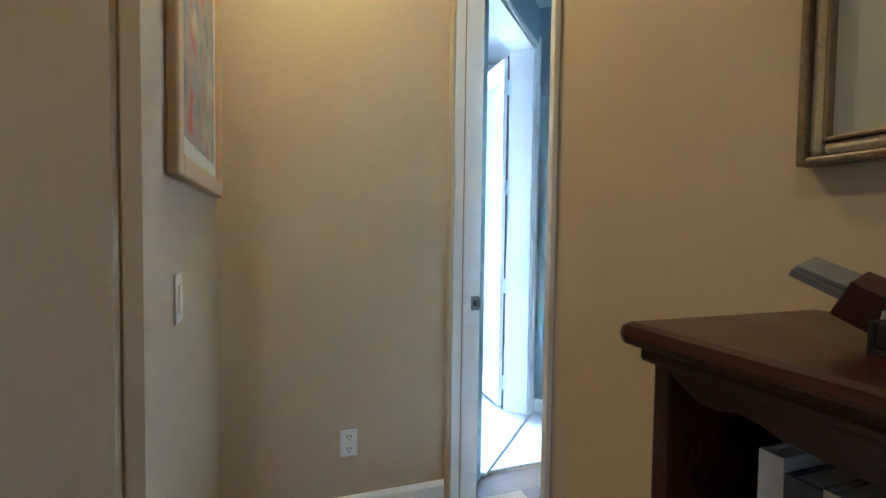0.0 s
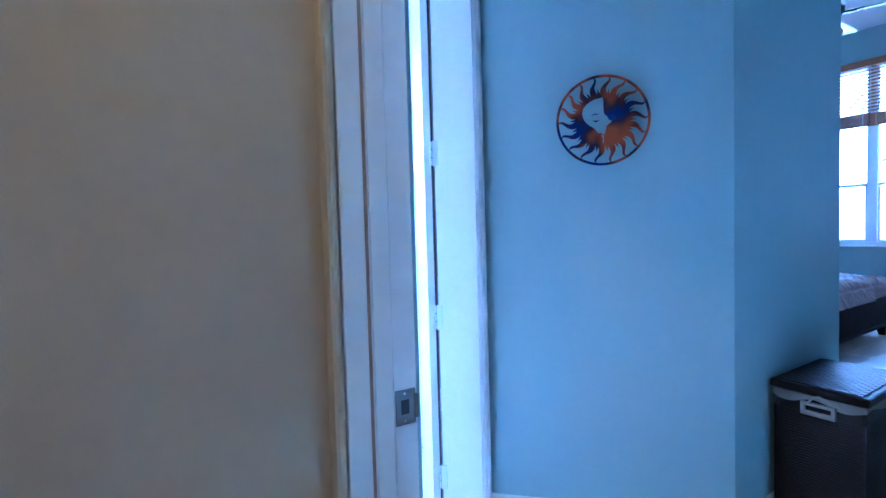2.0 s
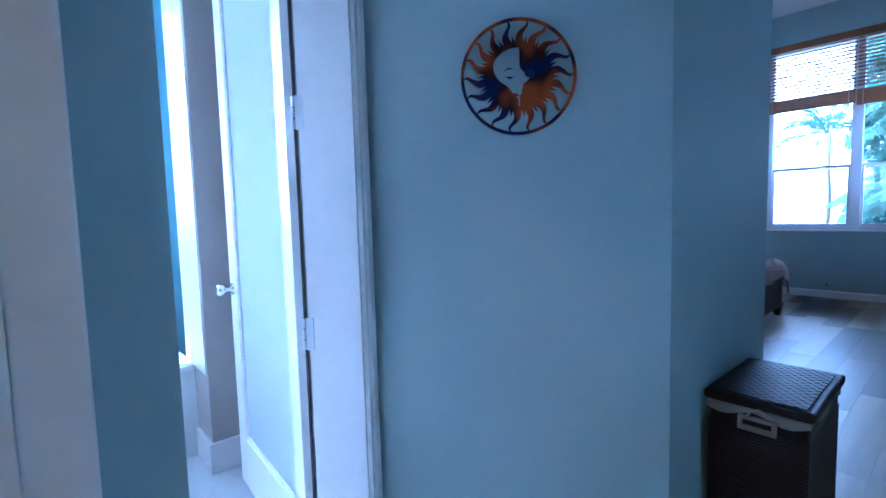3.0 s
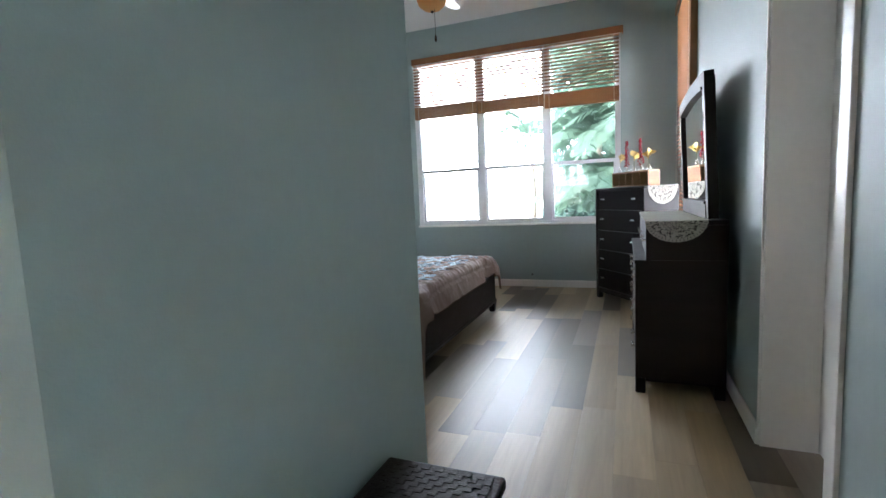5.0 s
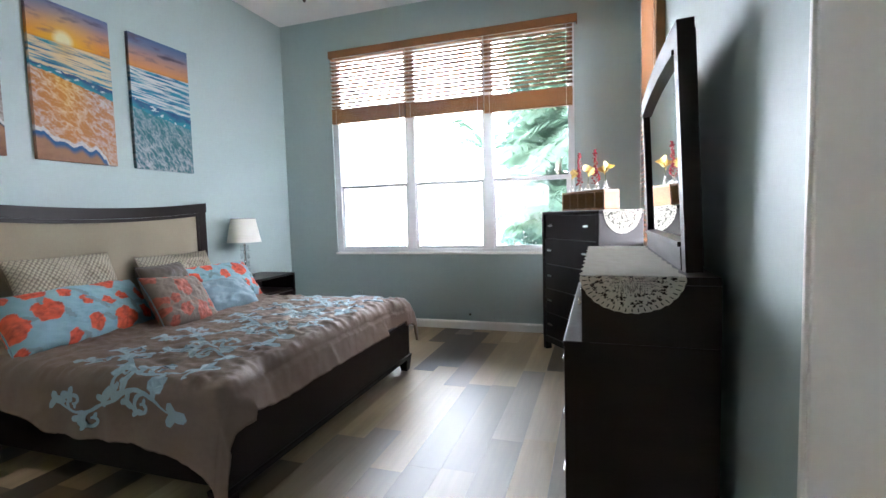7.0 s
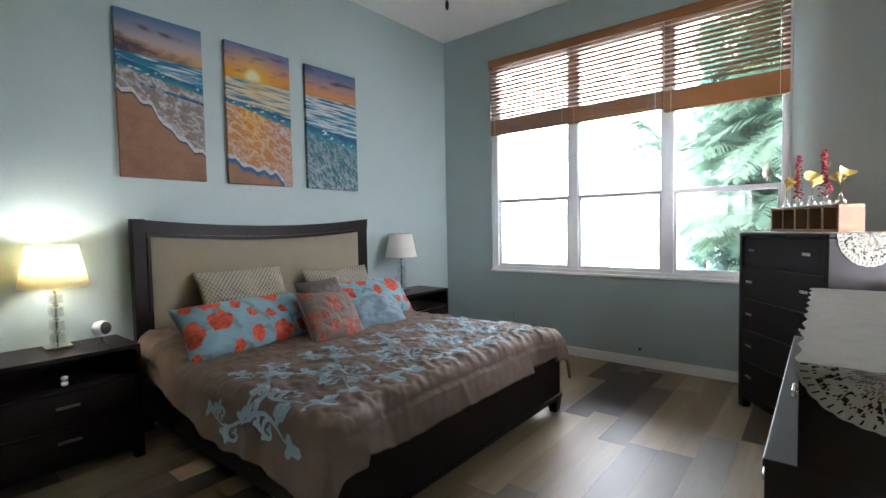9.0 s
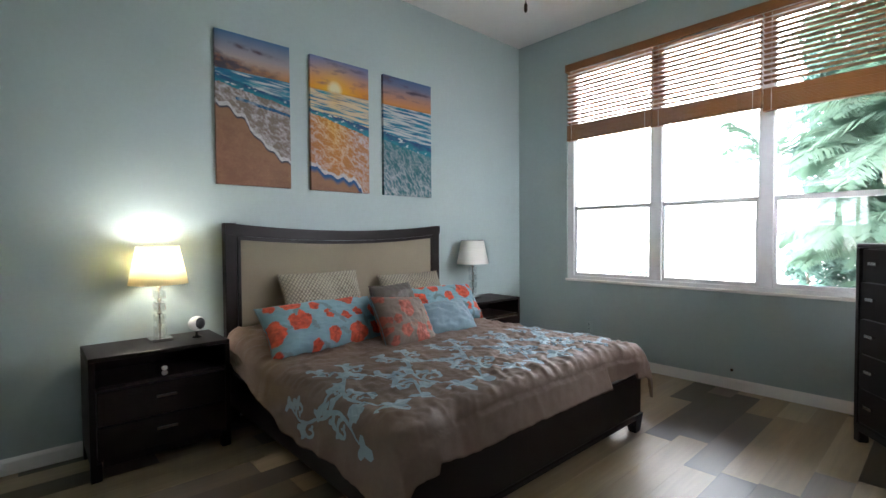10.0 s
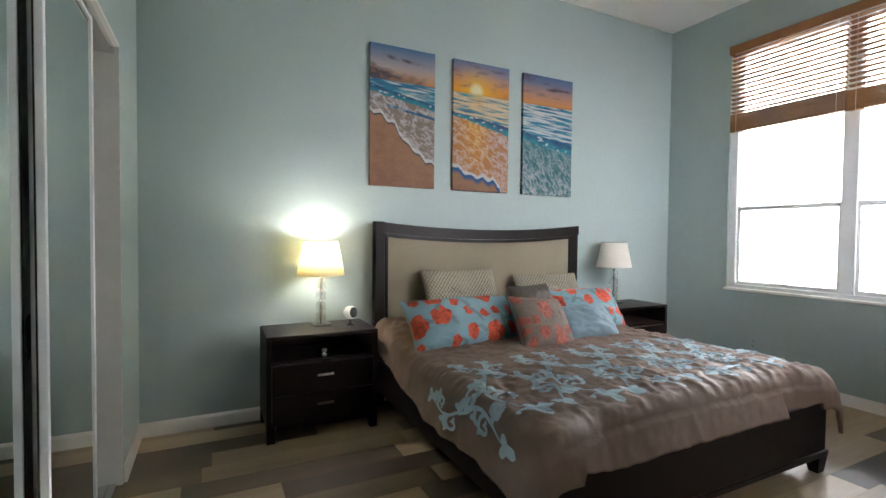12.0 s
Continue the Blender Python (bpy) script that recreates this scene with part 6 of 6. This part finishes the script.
LENS = glow("warm_lens", (1.0, 0.72, 0.42), 3.0)
for lx, ly, watts in ((-0.5, -1.42, 2.1), (1.35, -1.95, 1.45)):
    down = thing("ceiling_downlight", "recessed warm downlight in the hall ceiling", "ceiling light", pose(lx, ly, 3.0), "hall downlights")
    part("ring", lathe([(0.06, -0.002), (0.085, -0.006), (0.088, 0.0), (0.06, 0.0)], 28, cap=False), WHITEPLASTIC, down, smooth=True)
    part("lens", lathe([(0.058, -0.001), (0.02, -0.002)], 28), LENS, down)
    hall_data = bpy.data.lights.new("hall_downlight", "AREA")
    hall_data.shape, hall_data.size, hall_data.energy, hall_data.color, hall_data.spread = "DISK", 0.11, watts, (1.0, 0.62, 0.19), radians(165)
    hall_light = new("hall_downlight", hall_data)
    hall_light.location = (lx, ly, 2.992)

# ---- outside ----
structure("ground", boxes((-60, 7.12, -0.4, 60, 80, -0.35), (-60, -60, -0.4, -4.27, 7.12, -0.35), (0.6, 7.0, -0.41, 60, 7.12, -0.36)), PAVING, "pale sunlit paving outside the windows", "ground")
structure("backdrop", boxes((-30, 26, -0.35, 30, 26.1, 16)), glow("bright_hazy_sky", (0.92, 0.97, 1.0), 5.2), "bright hazy daylight beyond the garden", "backdrop")
structure("backdrop_east", boxes((9, -2, -0.35, 9.1, 24, 12)), glow("bright_morning_sky", (0.94, 0.97, 1.0), 6.0), "bright sky beyond the side window", "backdrop")
structure("backdrop_west", boxes((-24.1, -16, -0.35, -24, 14, 20)), glow("bright_sunward_sky", (0.95, 0.98, 1.0), 16.0), "bright sunward sky beyond the bathroom window", "backdrop")
fence = thing("garden_fence", "white garden fence in full sun behind the window", "fence", pose(-4, 12.5, -0.35))
for k in range(22):
    part("board", boxes((-4.4 + k * 0.4, 0, 0, -4.4 + k * 0.4 + 0.398, 0.03, 1.95), bevel=0.002), FENCE, fence)
part("top_rail", boxes((-4.4, -0.02, 1.95, 4.4, 0.05, 2.02), bevel=0.004), FENCE, fence)


def palm(m, fronds, length, seed, trunk):
    rnd = random.Random(seed)
    tree = thing("palm", "leafy green palm growing outside the window", "palm tree", m, "garden palms")
    part("trunk", tube([(0, 0, 0), (0.05, 0, trunk * 0.5), (0.02, 0.03, trunk)], [0.09, 0.07, 0.06], 10), BARK, tree, smooth=True)
    for k in range(fronds):
        a, rise = rnd.uniform(0, 6.28), rnd.uniform(0.2, 1.25)
        L = length * rnd.uniform(0.8, 1.1)
        bm = bmesh.new()
        pts = []
        for j in range(15):
            s = j / 14
            r = L * s * math.cos(rise) * (1 - 0.12 * s)
            z = trunk + L * (s * math.sin(rise) - 0.55 * s * s)
            pts.append(Vector((r * math.cos(a), r * math.sin(a), z)))
        tube(pts, [0.014 * (1 - 0.8 * j / 14) for j in range(15)], 5, bm)
        for j in range(2, 15):
            d = (pts[j] - pts[j - 1]).normalized()
            side = d.cross(Vector((0, 0, 1))).normalized()
            for q in range(6):
                base = pts[j - 1].lerp(pts[j], q / 6)
                for sg in (-1, 1):
                    ll = L * 0.26 * math.sin(math.pi * (0.12 + 0.82 * (j + q / 5) / 15.5)) * rnd.uniform(0.85, 1.1)
                    tip = base + (side * sg * 0.8 + d * 0.55 + Vector((0, 0, -0.25 + rnd.uniform(-0.15, 0.15)))) * ll
                    midp = base.lerp(tip, 0.45) + d * 0.013
                    midm = base.lerp(tip, 0.45) - d * 0.013
                    f = [bm.verts.new(p) for p in (base, midp, tip, midm)]
                    bm.faces.new(f)
        part("frond", bm, LEAF, tree)
    return tree


palm(pose(-0.75, 9.6, -0.35), 40, 1.8, 3, 1.7)
palm(pose(-0.1, 10.2, -0.35), 34, 2.4, 5, 3.0)
palm(pose(-0.6, 9.3, -0.35), 24, 1.6, 8, 0.7)
palm(pose(-0.70, 10.6, -0.35), 40, 2.1, 21, 4.4)
palm(pose(-0.95, 11.2, -0.35), 40, 1.8, 55, 1.6)
palm(pose(-0.45, 11.0, -0.35), 40, 2.2, 61, 3.4)
palm(pose(-1.0, 10.2, -0.35), 34, 1.6, 31, 2.7)
palm(pose(0.4, 9.6, -0.35), 28, 2.1, 41, 2.0)
palm(pose(-2.6, 11.8, -0.35), 10, 1.7, 13, 3.0)
shrub = thing("shrub", "low leafy green shrub by the window", "shrub", pose(-4.0, 9.6, -0.35))
bm = bmesh.new()
rnd = random.Random(2)
for k in range(900):
    a, r, z = rnd.uniform(0, 6.28), rnd.uniform(0, 1) ** 0.5 * 1.2, rnd.uniform(0.05, 1.15)
    r *= math.sqrt(max(0.05, 1 - (z / 1.25) ** 2)) * rnd.uniform(0.75, 1.05)
    c = Vector((r * math.cos(a), r * math.sin(a) * 0.5, z))
    q = Euler((rnd.uniform(-1, 1), rnd.uniform(-1, 1), rnd.uniform(0, 6.28))).to_matrix()
    vs = [bm.verts.new(c + q @ Vector(p)) for p in ((-0.05, 0, 0), (0, -0.022, 0.006), (0.05, 0, 0), (0, 0.022, 0.006))]
    bm.faces.new(vs)
part("foliage", bm, LEAF, shrub)
bush = thing("tall_hedge", "tall pale green hedge behind the palms", "hedge", pose(-0.2, 11.9, -0.35))
rnd = random.Random(77)
for k in range(5):
    x = -1.9 + k * 0.95
    part("stem", tube([(x, 0, 0), (x + 0.1, 0.05, 1.6), (x - 0.05, 0, 3.6)], [0.05, 0.035, 0.015], 7), BARK, bush, smooth=True)
bm = bmesh.new()
for k in range(26000):
    x, z = rnd.uniform(-2.2, 2.6), rnd.uniform(0.1, 5.6)
    if wob(x * 0.9, z * 0.9, 33) + 0.5 < -0.02 or z > 5.0 + 0.8 * wob(x * 1.5, 2, 4) or x < -1.9 + 0.5 * wob(z * 1.2, 7, 2):
        continue
    c = Vector((x, rnd.uniform(-0.35, 0.35) + 0.35 * wob(x * 2, z * 2, 5), z))
    q = Euler((rnd.uniform(-1.2, 1.2), rnd.uniform(-1, 1), rnd.uniform(0, 6.28))).to_matrix()
    w = rnd.uniform(1.2, 2.0)
    vs = [bm.verts.new(c + q @ Vector(p) * w) for p in ((-0.06, 0, 0), (0, -0.026, 0.01), (0.06, 0, -0.01), (0, 0.026, 0.01))]
    bm.faces.new(vs)
tagged(part("foliage", bm, HEDGE, bush), kind="stuff")
house = thing("neighbour_house", "neighbouring house with a brown tiled roof", "house", pose(-16, -2.5, -0.35))
part("wall", boxes((-3, -5, 0, 0, 5, 2.2)), FENCE, house)
part("roof", outline([(-0.6, 1.9), (-0.6, 2.05), (-3.2, 3.6), (-3.2, 3.4)], 10.6, None, pose(0, 5.3, 0, 90) @ pose(1, 0, 0.0)), CLAY, house)

# ---- floor planks ----
PW, PLN = 0.182, 1.22
bm = boxes((0.0004, 0.0004, -0.012, PW - 0.0004, PLN - 0.0004, 0.0))
plank_mesh = bpy.data.meshes.new("plank")
bm.to_mesh(plank_mesh)
bm.free()
plank_mesh.materials.append(PLANK)
floor_ob = bpy.data.objects["floor"]
rnd = random.Random(11)
columns = int((2.4 + 4.2) / PW)
for i in range(columns):
    x = -4.2 + i * PW
    y = -3.3 - rnd.uniform(0, PLN)
    while y < 6.97:
        y1 = y + PLN
        closed = (x + PW < -1.25 and y1 < 1.60) or (x > 0.15 and y > -0.6 and not (x < 0.40 and y1 > 2.0 and y < 3.1)) or (y1 < -1.80 and x + PW < 0.2) or (x > 1.4 and y1 < -0.7) or (x + PW < -1.0 and y1 < -0.7)
        if not closed:
            ob = new("plank", plank_mesh)
            ob.parent, ob.location = floor_ob, (x, y, 0)
        y = y1
